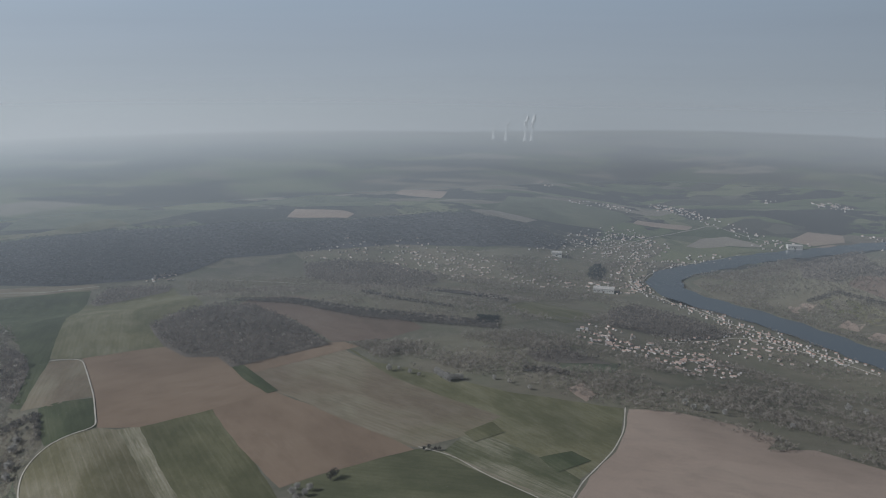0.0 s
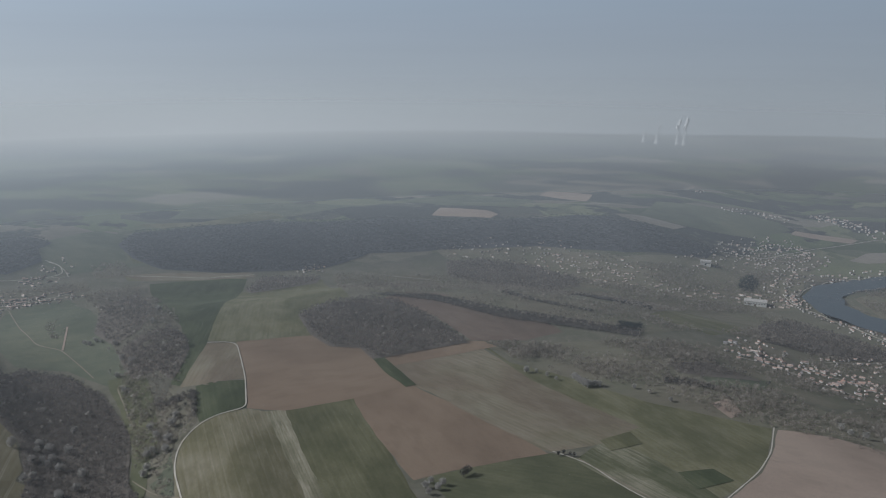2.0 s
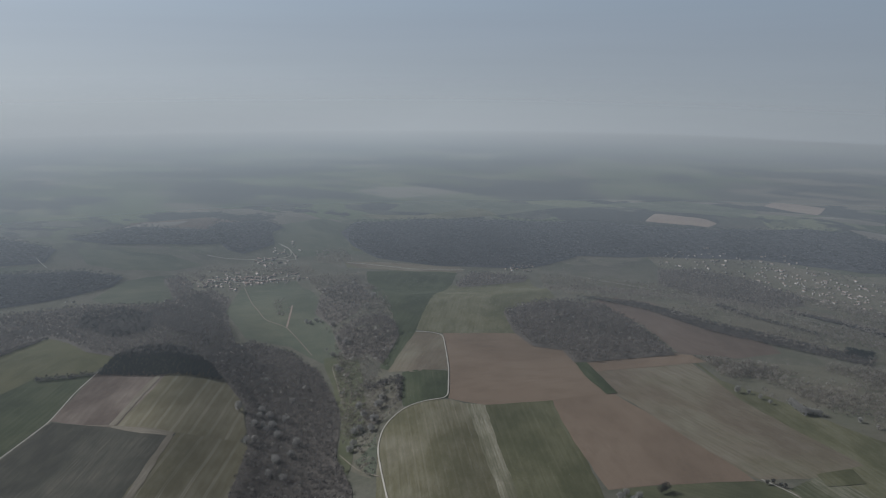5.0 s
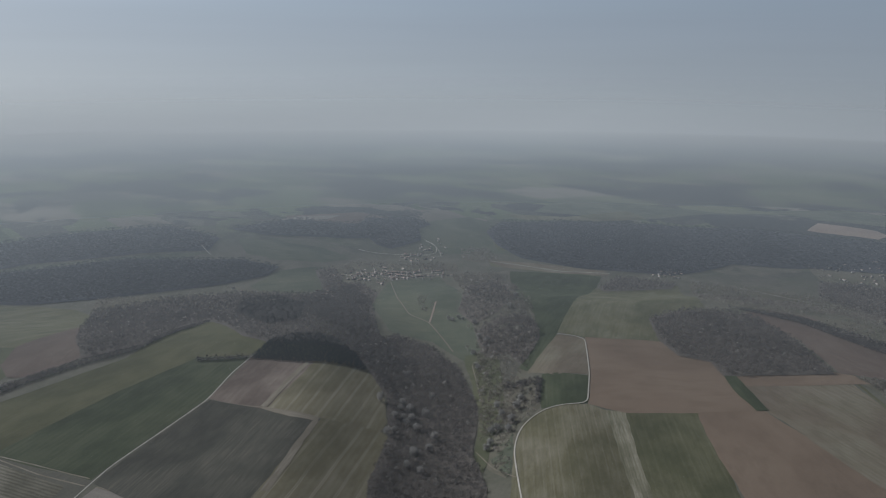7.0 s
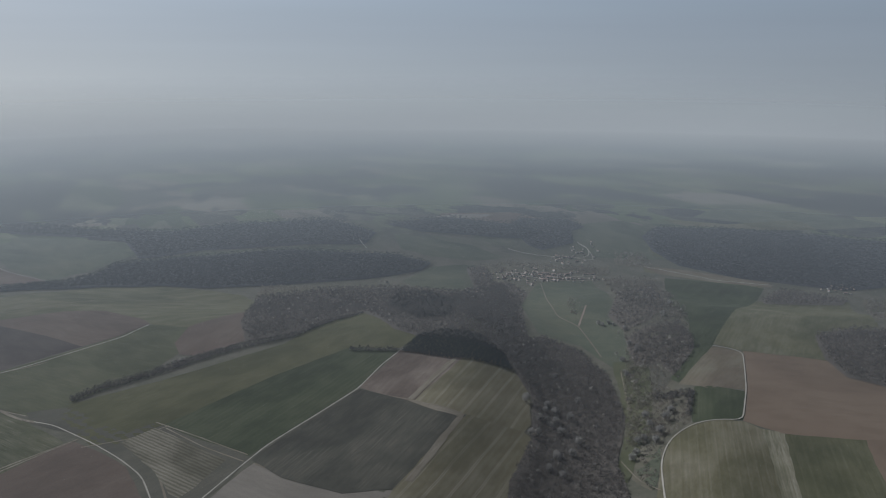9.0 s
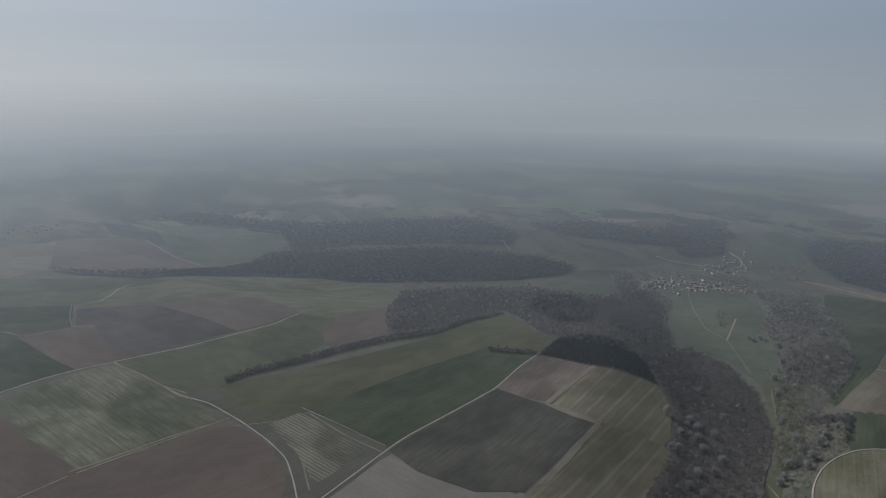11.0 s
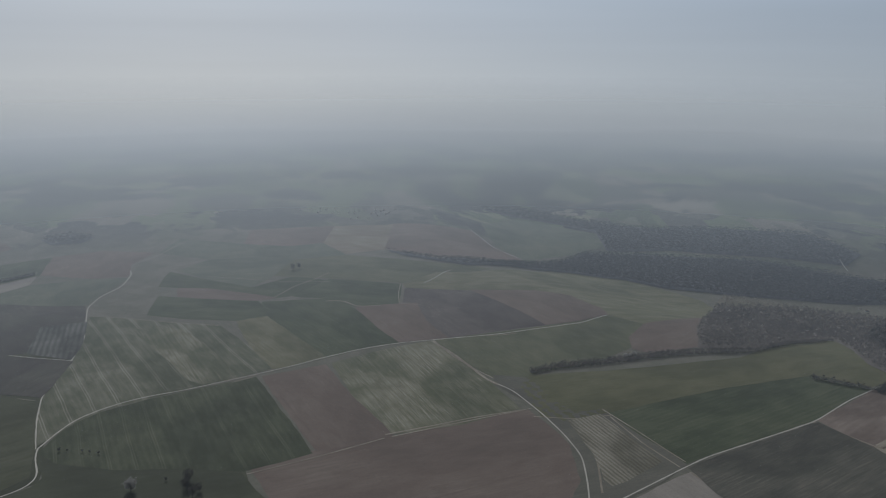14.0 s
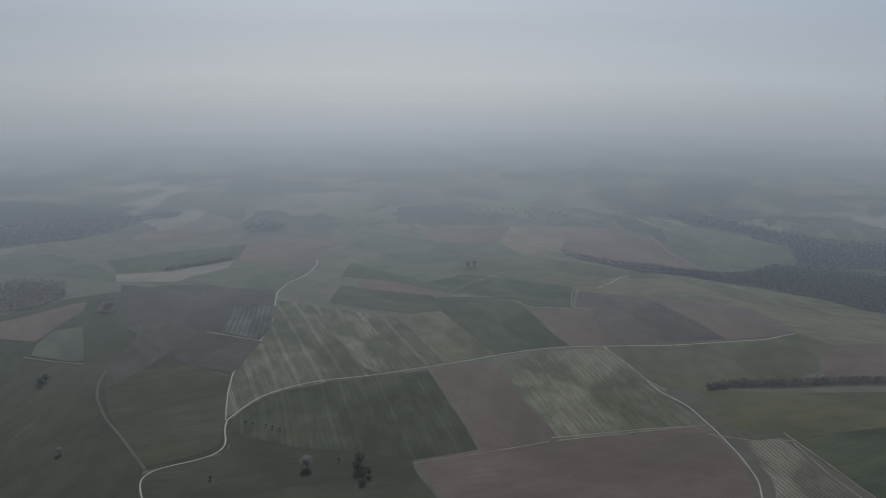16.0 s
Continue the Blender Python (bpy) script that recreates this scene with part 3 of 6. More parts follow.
CANOPY = [joined(stem(0.2, 0.08, 4.5, 3), twigs(48, 4.0, 3.2, 7.0, 0.85, 0.5)) for _ in range(8)]


def wood_floor(outline, material):
    field("wood_floor", material, 0, "leaf litter toned to match the leafless trees above", outline, lift=0.8, cell=34)


def bare_wood(outline, spacing, size, label, material=TWIGS):
    wood_floor(outline, LITTER)
    return planted("bare_wood", outline, spacing * 0.78, size * 1.15, BARE, material, label)


# far woods: the tone of haze is in the colours of crowns and floor
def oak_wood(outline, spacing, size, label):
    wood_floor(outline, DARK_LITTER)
    return planted("oak_wood", outline, spacing * 0.75, size * 1.15, CANOPY, HAZED_TWIGS, label, 0.0, 0.35)


def hedge(outline, label):
    return planted("hedge", outline, 2.6, 1.0, BUSHY, DARKER_TWIGS, label)


def budding(outline, spacing, size, label):
    """Pale budding crowns scattered through a bare wood."""
    return planted("budding_trees", outline, spacing, size, BARE, BUDS, label, 0.2, 1.3)


def conifer_wood(outline, spacing, size, label):
    return planted("conifer_wood", outline, spacing * 0.8, size, FIRS, NEEDLES, label, 0.0, 0.25)


def scrub(outline, spacing, size, label, thin=-0.4):
    field("wood_floor", ROUGH_GRASS, 0, "dry grass and leaf litter under scrub", outline, lift=0.22, cell=34)
    return planted("scrub", outline, spacing * 0.66, size * 0.98, BARE + BUSHY, SCRUB, label, thin, 1.5)


def bank(side, near, wide):
    """The outline of a strip of trees beside the river."""
    line = np.array(RIVER[:11], float)
    way = np.gradient(line, axis=0)
    way /= np.linalg.norm(way, axis=1)[:, None]
    off = np.stack([-way[:, 1], way[:, 0]], -1) * side
    return [tuple(p) for p in np.concatenate([line + off * near, (line + off * (near + wide))[::-1]])]


# ---- houses ----
def plain(name, base, other, scale=0.3, rough=0.9):
    """Painted or tiled surface with stains; each object a little different."""
    k = Nodes(name, rough)
    info = k.n.new("ShaderNodeObjectInfo")
    c = k.mix(info.outputs["Random"], base, other)
    c = k.mix(k.ramp(k.noise(scale, 4), (0.35, 0.35), (0.7, 0.0)), c, tuple(v * 0.55 for v in base))
    return k.done(c)


RENDER = plain("lime_render", (0.66, 0.63, 0.59), (0.44, 0.4, 0.36))
TILES = plain("clay_tiles", (0.42, 0.275, 0.215), (0.34, 0.26, 0.225))
SLATE = plain("slate_tiles", (0.24, 0.24, 0.25), (0.3, 0.27, 0.25))
PANE = plain("window_glass", (0.05, 0.06, 0.07), (0.08, 0.09, 0.1), 1.0, 0.2)
OAK = plain("painted_door", (0.16, 0.1, 0.07), (0.1, 0.13, 0.12))
WEATHERED = plain("weathered_roof", (0.42, 0.4, 0.37), (0.38, 0.365, 0.345))
SHED = plain("pale_cladding", (0.6, 0.58, 0.54), (0.54, 0.53, 0.5))


def box(bm, x0, y0, z0, x1, y1, z1):
    v = [bm.verts.new(c) for c in ((x0, y0, z0), (x1, y0, z0), (x1, y1, z0), (x0, y1, z0), (x0, y0, z1), (x1, y0, z1), (x1, y1, z1), (x0, y1, z1))]
    for f in ((0, 3, 2, 1), (4, 5, 6, 7), (0, 1, 5, 4), (1, 2, 6, 5), (2, 3, 7, 6), (3, 0, 4, 7)):
        bm.faces.new([v[i] for i in f])


def gabled(bm, length, depth, eaves, ridge):
    """Walls with two gables, sunk a little into the slope."""
    a, b = length / 2, depth / 2
    v = [bm.verts.new(c) for c in ((-a, -b, -3), (a, -b, -3), (a, b, -3), (-a, b, -3), (-a, -b, eaves), (a, -b, eaves), (a, b, eaves), (-a, b, eaves), (-a, 0, ridge), (a, 0, ridge))]
    for f in ((0, 1, 5, 4), (2, 3, 7, 6), (1, 2, 6, 9, 5), (3, 0, 4, 8, 7), (0, 3, 2, 1)):
        bm.faces.new([v[i] for i in f])


def roof_slabs(bm, length, depth, eaves, ridge):
    """Two thick roof slopes with an overhang."""
    a, b = length / 2 + 0.4, depth / 2
    drop = (ridge - eaves) / b * 0.5
    for s in (1, -1):
        low, top = (s * (b + 0.5), eaves - drop + 0.05), (0, ridge + 0.05)
        v = [bm.verts.new((x, y, z + t)) for t in (0, 0.28) for x, (y, z) in ((-a, low), (a, low), (a, top), (-a, top))]
        for f in ((0, 3, 2, 1), (4, 5, 6, 7), (0, 1, 5, 4), (1, 2, 6, 5), (2, 3, 7, 6), (3, 0, 4, 7)):
            bm.faces.new([v[i] for i in (f if s > 0 else f[::-1])])


def house_model(length, depth, eaves, ridge, tiles, label):
    house = tagged(new("house"), label, "house")
    bm = bmesh.new()
    gabled(bm, length, depth, eaves, ridge)
    wall = part("wall", bm, RENDER, house)
    bm = bmesh.new()
    roof_slabs(bm, length, depth, eaves, ridge)
    roof = part("roof", bm, tiles, house)
    bm = bmesh.new()
    box(bm, length * 0.28, 0.5, ridge - 1.2, length * 0.28 + 0.8, 1.2, ridge + 1.1)
    part("chimney", bm, TILES, roof)
    bm = bmesh.new()
    box(bm, -0.5, -depth / 2 - 0.06, 0, 0.5, -depth / 2 + 0.1, 2.1)
    part("door", bm, OAK, wall)
    for s in (-1, 1):
        for x in (-length * 0.3, length * 0.3):
            bm = bmesh.new()
            y = s * depth / 2
            box(bm, x - 0.6, y - 0.06, 1.0, x + 0.6, y + 0.06, 2.4)
            part("window", bm, PANE, wall)
    return house


MODELS = [house_model(9.5, 7, 3.8, 6.2, TILES, "cream rendered house with a brown clay-tiled gable roof"),
          house_model(8, 7, 4.2, 6.4, SLATE, "white rendered house with a grey slate gable roof"),
          house_model(13, 7, 4.0, 6.4, TILES, "long pale row house under a russet tiled roof"),
          house_model(9, 8, 3.2, 5.4, SLATE, "low white bungalow with a dark tiled roof"),
          house_model(16, 8.5, 3.8, 6.6, TILES, "broad pale farmhouse with a brown tiled roof")]
lots = random.Random(11)
spare = list(MODELS)


def street(line, spacing, share, group):
    """Houses on both sides of a lane, with gaps; half turn to it, half turn to show the camera a sunlit wall."""
    for (ax, ay), (bx, by) in zip(line, line[1:]):
        long = math.hypot(bx - ax, by - ay)
        way = math.degrees(math.atan2(by - ay, bx - ax))
        for i in range(max(1, round(long / spacing * 1.35))):
            for s in (-1, 1):
                if lots.random() > share:
                    continue
                u = (i + 0.5 + lots.uniform(-0.2, 0.2)) * spacing / 1.35 / long
                off = s * (7 + lots.choice((0, 0, 3, 9, 16)) + lots.uniform(-2, 3))
                x = ax + (bx - ax) * u - (by - ay) / long * off
                y = ay + (by - ay) * u + (bx - ax) / long * off
                at = pose(x, y, float(height(x, y)) + 0.8, 0, 0, lots.choice((way + (180 if s > 0 else 0), lots.choice((60, 150)))) + lots.uniform(-14, 14)) @ Matrix.Scale(0.6, 4)
                model = lots.choice(MODELS)
                if model in spare:
                    spare.remove(model)
                    model.matrix_world = at
                    tagged(model, group=group)
                else:
                    tagged(copy_thing(model, at), group=group)


def far_houses(line, spacing, label, size=1.0):
    """Rows of small far houses in one mesh, walls and roofs in two materials."""
    verts, faces, roofs = [], [], []
    for (ax, ay), (bx, by) in zip(line, line[1:]):
        long = math.hypot(bx - ax, by - ay)
        spacing_ = spacing * 0.5
        for i in range(max(1, round(long / spacing_))):
            for s in (-1, 1):
                if lots.random() < 0.25:
                    continue
                u, off = (i + lots.uniform(0.2, 0.8)) * spacing_ / long, s * (7 + lots.choice((0, 3, 9, 16, 26)) + lots.uniform(-2, 4))
                x, y = ax + (bx - ax) * u - (by - ay) / long * off, ay + (by - ay) * u + (bx - ax) / long * off
                m = pose(x, y, float(height(x, y)) + 0.6, 0, 0, lots.choice((math.degrees(math.atan2(by - ay, bx - ax)), 60, 150)) + lots.uniform(-14, 14)) @ Matrix.Scale(size, 4)
                a, b, e, r, n = lots.choice((1.5, 1.9, 2.4, 4.4)) * lots.uniform(0.8, 1.2), lots.uniform(1.4, 2.1), lots.uniform(1.1, 1.8), 0, len(verts)
                r = e + b * lots.uniform(0.45, 0.65)
                for c in ((-a, -b, -3), (a, -b, -3), (a, b, -3), (-a, b, -3), (-a, -b, e), (a, -b, e), (a, b, e), (-a, b, e), (-a, 0, r), (a, 0, r),
                          (-a - 0.3, -b - 0.4, e), (a + 0.3, -b - 0.4, e), (a + 0.3, b + 0.4, e), (-a - 0.3, b + 0.4, e), (-a - 0.3, 0, r + 0.3), (a + 0.3, 0, r + 0.3)):
                    verts.append(m @ Vector(c))
                faces += [[n + k for k in f] for f in ((0, 1, 5, 4), (2, 3, 7, 6), (1, 2, 6, 9, 5), (3, 0, 4, 8, 7), (10, 11, 15, 14), (12, 13, 14, 15))]
                roofs += [0, 0, 0, 0, 1, 1]
    ob = mesh_object("far_houses", verts, faces, FAR_WALL)
    ob.data.materials.append(FAR_ROOF)
    ob.data.polygons.foreach_set("material_index", roofs)
    return tagged(ob, label, "houses", kind="stuff")


FAR_WALL = speckled("far_render", (0.34, 0.32, 0.295), (0.5, 0.475, 0.44), (0.78, 0.76, 0.73))
FAR_ROOF = speckled("far_tiles", (0.2, 0.17, 0.16), (0.36, 0.26, 0.21), (0.5, 0.42, 0.37), 0.0, 0.6)
FAR_ROOF.node_tree.nodes["Principled BSDF"].inputs["Specular IOR Level"].default_value = 0.4


def hall(x, y, turn, length, depth, label):
    """A long pale hall with a low gable roof, a row of windows and a gate."""
    here = tagged(new("hall"), label, "hall")
    bm = bmesh.new()
    gabled(bm, length, depth, 9.0, 11.5)
    wall = part("wall", bm, SHED, here)
    bm = bmesh.new()
    roof_slabs(bm, length, depth, 9.0, 11.5)
    part("roof", bm, WEATHERED, here, "weathered grey-brown roof")
    bm = bmesh.new()
    box(bm, -2, -depth / 2 - 0.08, 0, 2, -depth / 2 + 0.1, 4)
    part("gate", bm, OAK, wall)
    for i in range(8):
        bm = bmesh.new()
        x0 = -length * 0.42 + i * length * 0.12
        box(bm, x0 - 1.2, -depth / 2 - 0.06, 4.4, x0 + 1.2, -depth / 2 + 0.06, 5.8)
        part("window", bm, PANE, wall)
    here.matrix_world = pose(x, y, float(height(x, y)) + 0.5, 0, 0, turn)
    return here


# ---- single trees ----
def limb(bm, start, end, r0, r1):
    """A tapered limb between two points."""
    d = (end - start).normalized()
    side = d.orthogonal().normalized()
    other = d.cross(side)
    rings = [[bm.verts.new(p + (side * math.cos(k * 1.2566) + other * math.sin(k * 1.2566)) * r) for k in range(5)] for p, r in ((start, r0), (end, r1))]
    for k in range(5):
        bm.faces.new((rings[0][k], rings[0][(k + 1) % 5], rings[1][(k + 1) % 5], rings[1][k]))


grown = {}


def tree_meshes(material, seed):
    """A trunk with limbs and a ragged crown of many small clumps, one metre tall in all, as two meshes."""
    r = random.Random(seed)
    bm = bmesh.new()
    top = Vector((0, 0, 0.4))
    limb(bm, Vector((0, 0, -0.1)), top, 0.035, 0.022)
    tips = []
    for i in range(9):
        a = i * 2.4 + r.random()
        tip = Vector((math.cos(a) * r.uniform(0.15, 0.38), math.sin(a) * r.uniform(0.15, 0.38), r.uniform(0.2, 0.8)))
        limb(bm, Vector((0, 0, r.uniform(0.12, 0.38))), tip, 0.016, 0.005)
        tips.append(tip)
    trunk = bpy.data.meshes.new("trunk")
    bm.to_mesh(trunk), bm.free()
    trunk.materials.append(BARK)
    verts, faces = [], []
    for n in range(620):
        way = Vector([r.gauss(0, 1) for _ in range(3)]).normalized()
        ragged = 1 + 0.16 * math.sin(way.x * 5 + seed) * math.cos(way.y * 6) + 0.1 * math.sin(way.z * 9)
        c = Vector((0, 0, 0.52)) + Vector((way.x * 0.42, way.y * 0.42, way.z * 0.4)) * ragged * r.random() ** 0.42
        if n % 4 == 0:
            c = tips[n % len(tips)] + Vector([r.gauss(0, 0.08) for _ in range(3)])
        faces.append((len(verts), len(verts) + 1, len(verts) + 2))
        verts += [tuple(c + Vector([r.gauss(0, 0.04) for _ in range(3)])) for _ in range(3)]
    crown = bpy.data.meshes.new("crown")
    crown.from_pydata(verts, [], faces)
    crown.materials.append(material)
    return trunk, crown


def single_tree(material, at, tall, label):
    key = (material.name, lots.randrange(4))
    if key not in grown:
        grown[key] = tree_meshes(material, len(grown) + 3)
    tree = tagged(new("tree"), label, "tree")
    for name, me in zip(("trunk", "crown"), grown[key]):
        new(name, me).parent = tree
    tree.matrix_world = pose(at[0], at[1], float(height(*at)) + 0.5, 0, 0, lots.uniform(0, 360)) @ Matrix.Scale(tall * lots.uniform(0.85, 1.2), 4)
    return tree


# ---- fields, tracks and woods ----
field("field", LINED_OLIVE, -59, "olive young crop with pale wheel lines",
      [(-382, 674), (-415, 736), (-430, 782), (-422, 809), (-402, 823), (-377, 839), (-356, 835), (-241, 651), (-180, 553), (-319, 554)])
field("field", BLEACHED, -59, "pale thin strip of crop beside the olive field",
      [(-356, 835), (-333, 844), (-222, 657), (-163, 558), (-180, 553), (-241, 651)])
field("field", LINED_WHEAT, -60, "dark green winter wheat with faint drill lines",
      [(-333, 844), (-265, 892), (-212, 797), (-147, 680), (-94, 580), (-163, 558), (-222, 657)])
field("field", BROWN, 36, "reddish brown bare ploughed field",
      [(-483, 1051), (-447, 1074), (-386, 1097), (-353, 1067), (-322, 1068), (-301, 1065), (-250, 983), (-207, 940), (-265, 892), (-333, 844), (-378, 842), (-418, 928), (-446, 983)])
field("field", BROWN, -59, "reddish brown harrowed field below the hedge",
      [(-265, 890), (-207, 940), (-164, 907), (-92, 842), (-31, 789), (-77, 763), (-132, 729), (-153, 711), (-212, 797)])
field("field", WHEAT, -11, "dull green meadow strip",
      [(-144, 716), (-76, 762), (-28, 788), (-1, 782), (46, 739), (101, 669), (47, 624), (-81, 584), (-119, 688)])
field("field", PALE_OLIVE, -39, "pale olive field, worn to bare soil in streaks",
      [(-279, 1033), (-164, 1106), (-144, 1097), (-61, 987), (11, 919), (66, 870), (25, 823), (-26, 794), (-51, 804), (-104, 856), (-180, 927), (-211, 943)])
field("field", OLIVE, -54, "olive green grass field curving along the valley rim",
      [(-141, 1106), (-94, 1041), (4, 997), (80, 945), (150, 911), (206, 893), (188, 820), (168, 778), (130, 724), (100, 766), (54, 812), (25, 823), (66, 870), (11, 919), (-61, 987)])
field("field", STREAKED, -45, "green field crossed by pale dry streaks",
      [(-2, 778), (25, 823), (54, 812), (100, 766), (130, 724), (116, 691), (92, 687), (42, 736)])
field("field", TAN, -20, "tan bare seedbed beside the white track",
      [(213, 887), (269, 884), (326, 859), (357, 826), (335, 789), (388, 797), (439, 751), (494, 703), (416, 579), (96, 578), (120, 681), (142, 728), (178, 781), (197, 827)])
field("field", OLIVE, -72, "olive crop before the little wood",
      [(-667, 1485), (-610, 1561), (-554, 1643), (-391, 1294), (-432, 1219), (-431, 1169), (-386, 1097), (-424, 1082), (-483, 1051), (-524, 1048)])
field("field", PALE_OLIVE, -79, "small grey-green fallow field",
      [(-520, 1036), (-481, 1046), (-418, 928), (-456, 903), (-494, 904)])
field("field", DARK_GREEN, -61, "small dark green paddock",
      [(-471, 899), (-415, 921), (-381, 844), (-404, 827), (-423, 813), (-447, 851)])
field("field", GREY_BROWN, -42, "grey-brown fallow behind the little wood",
      [(-334, 1286), (-313, 1341), (-244, 1343), (-151, 1300), (-76, 1250), (-30, 1184), (-83, 1136), (-156, 1121), (-231, 1227)])
field("meadow", DARK_GREEN, -56, "narrow green grass baulk",
      [(-298, 1061), (-272, 1037), (-202, 945), (-211, 935), (-250, 981)], lift=0.7)
field("field", DARK_GREEN, -74, "long dark green field on the valley rim",
      [(-866, 1495), (-735, 1581), (-701, 1593), (-670, 1491), (-524, 1043), (-497, 910), (-514, 919), (-541, 1015), (-592, 1102), (-674, 1188)])
field("meadow", PASTURE, 0, "dark rough pasture round the lanes",
      [(-1233, -814), (-1233, -683), (-1327, -619), (-1419, -479), (-1394, -295), (-1118, -248), (-860, -234), (-782, -220), (-739, -291), (-582, -237), (-580, -469)], lift=0.15)
field("field", MOSS, 102, "long olive field below the hedge",
      [(-832, 300), (-918, 302), (-952, 326), (-946, 423), (-948, 508), (-951, 622), (-1035, 830), (-847, 798), (-826, 724), (-877, 681), (-865, 548), (-826, 368), (-815, 321)])
field("field", DARK_GREEN, 111, "dark green wheat with drill lines",
      [(-826, 368), (-865, 548), (-877, 681), (-823, 721), (-761, 602), (-705, 427), (-692, 398), (-757, 385)])
field("field", WORN_SOIL, 116, "brown soil with a pale worn patch",
      [(-819, 728), (-740, 764), (-679, 616), (-757, 599)])
field("field", TRAMLINED, 116, "olive crop with pale curving tramlines",
      [(-737, 763), (-723, 796), (-698, 821), (-644, 786), (-587, 723), (-577, 699), (-622, 648), (-676, 616)])
field("field", DARK_SOIL, 113, "dark soil with pale streaks",
      [(-685, 403), (-694, 420), (-752, 595), (-677, 614), (-620, 644), (-543, 468), (-570, 428), (-634, 405)])
field("field", TRAMLINED, 114, "olive crop with double wheel lines",
      [(-619, 646), (-576, 697), (-547, 695), (-518, 632), (-448, 526), (-472, 367), (-542, 469)])
field("field", PALE, 13, "pale grey-beige stubble",
      [(-679, 400), (-570, 428), (-541, 466), (-472, 367), (-550, 213), (-630, 299)])
field("field", GREY_BROWN, 103, "grey-brown ploughed field beside the curving track",
      [(-777, -24), (-787, -8), (-816, 128), (-852, 289), (-784, 302), (-728, 305), (-651, 283), (-547, 242), (-585, 64), (-709, -4)])
field("field", STREAKED, 11, "green field bleached by dry streaks",
      [(-1044, 81), (-1080, 152), (-1105, 226), (-948, 267), (-859, 281), (-831, 206), (-822, 127), (-891, 102)])
field("field", GREY_BROWN, 13, "pinkish brown seedbed",
      [(-1013, -10), (-1041, 71), (-934, 93), (-817, 126), (-796, 44), (-920, 13)])
field("field", PASTURE, 98, "dark green rough pasture",
      [(-731, -288), (-774, -223), (-792, -217), (-781, -161), (-766, -34), (-694, -5), (-587, 36), (-582, -235)])
field("meadow", GREEN, 0, "green valley meadow",
      [(-1017, 1269), (-954, 1357), (-774, 1159), (-684, 1057), (-614, 978), (-598, 934), (-647, 962), (-714, 999), (-803, 1003), (-940, 1121)])
field("meadow", OLIVE, 0, "green meadow on the slope above the town",
      [(111, 1353), (202, 1624), (321, 1644), (324, 1542), (197, 1281), (145, 1310)])
field("meadow", GREEN, 0, "green meadow by the village",
      [(151, 1040), (238, 1060), (221, 1018), (158, 1013)])
field("field", TAN, -3, "tan field on the far ridge",
      [(-390, 2046), (-377, 2090), (-250, 2070), (-223, 2056), (-240, 2040)])
field("field", TAN, 11, "tan field in the distance",
      [(-140, 2402), (-119, 2479), (10, 2431), (-6, 2311), (-72, 2349)])
field("field", OLIVE, 0, "olive field in the distance",
      [(-1073, 1802), (-929, 1875), (-834, 2035), (-761, 1989), (-849, 1901), (-995, 1800)])
track(4.5, [(-350, 636), (-380, 679), (-411, 725), (-425, 757), (-430, 782), (-422, 810), (-403, 825), (-379, 840), (-418, 928), (-450, 989), (-481, 1046), (-503, 1047), (-522, 1038)],
      "chalky white farm track")
track(3, [(-380, 677), (-412, 689), (-459, 724)],
      "pale path into the ravine", FAINT)
track(3, [(-602, 937), (-570, 897), (-522, 836)],
      "pale path along the slope", FAINT)
track(4.5, [(-628, 279), (-687, 396), (-705, 434), (-728, 509), (-755, 595), (-797, 671), (-821, 728)],
      "straight white farm track")
track(4.5, [(-635, 277), (-680, 293), (-732, 308), (-784, 308), (-839, 302), (-911, 289), (-949, 267)],
      "curving white farm track")
track(4, [(210, 894), (195, 831), (175, 785), (147, 742), (132, 720), (115, 681), (83, 618)],
      "white track along the field edge")
track(4, [(-1014, 1270), (-904, 1152), (-825, 1082), (-766, 1061), (-706, 1012), (-659, 972)],
      "pale lane to the village", FAINT)
track(9, [(-766, 1061), (-790, 1108), (-799, 1125)],
      "bare strip by the lane", TAN)
track(4, [(-26, 794), (9, 775), (42, 733), (91, 687), (115, 643)],
      "dry field path")
field("meadow", GREEN, 0, "green grass strip by the track",
      [(-476, 781), (-446, 778), (-420, 737), (-390, 680), (-414, 694), (-441, 723)])
field("meadow", GREEN, 0, "green clearing under the ridge",
      [(-1027, 1580), (-976, 1673), (-885, 1677), (-957, 1591)])
field("meadow", GREEN, 0, "green slope above the hamlet",
      [(-1198, 1632), (-1128, 1733), (-1040, 1728), (-985, 1611), (-1078, 1581), (-1137, 1595)])
field("meadow", OLIVE, 0, "grass clearing on the rim",
      [(-65, 1067), (-18, 1041), (33, 997), (81, 963), (73, 945), (4, 997), (-64, 1037)])
track(4, [(-447, 1720), (-323, 1713), (-175, 1704), (-23, 1373), (74, 1367)],
      "pale lane in the side valley")
field("meadow", OLIVE, 0, "pale grass strip along the valley road",
      [(-944, 1534), (-875, 1578), (-719, 1628), (-704, 1593), (-812, 1540), (-920, 1506)])
track(11, [(-931, 277), (-949, 267), (-1040, 248), (-1104, 228)],
      "worn pale grass path", FAINT)
track(6, [(-815, 124), (-837, 211), (-856, 295)],
      "pale dry field edge", FAINT)
track(5, [(-761, -27), (-784, 43), (-813, 116)],
      "pale dry field edge", FAINT)
track(5, [(-834, 290), (-817, 338), (-820, 380)],
      "pale dry field edge", FAINT)
track(6, [(-814, 340), (-747, 329), (-659, 299)],
      "pale worn headland", FAINT)
track(5, [(-816, 375), (-746, 382), (-690, 395)],
      "pale worn headland", FAINT)
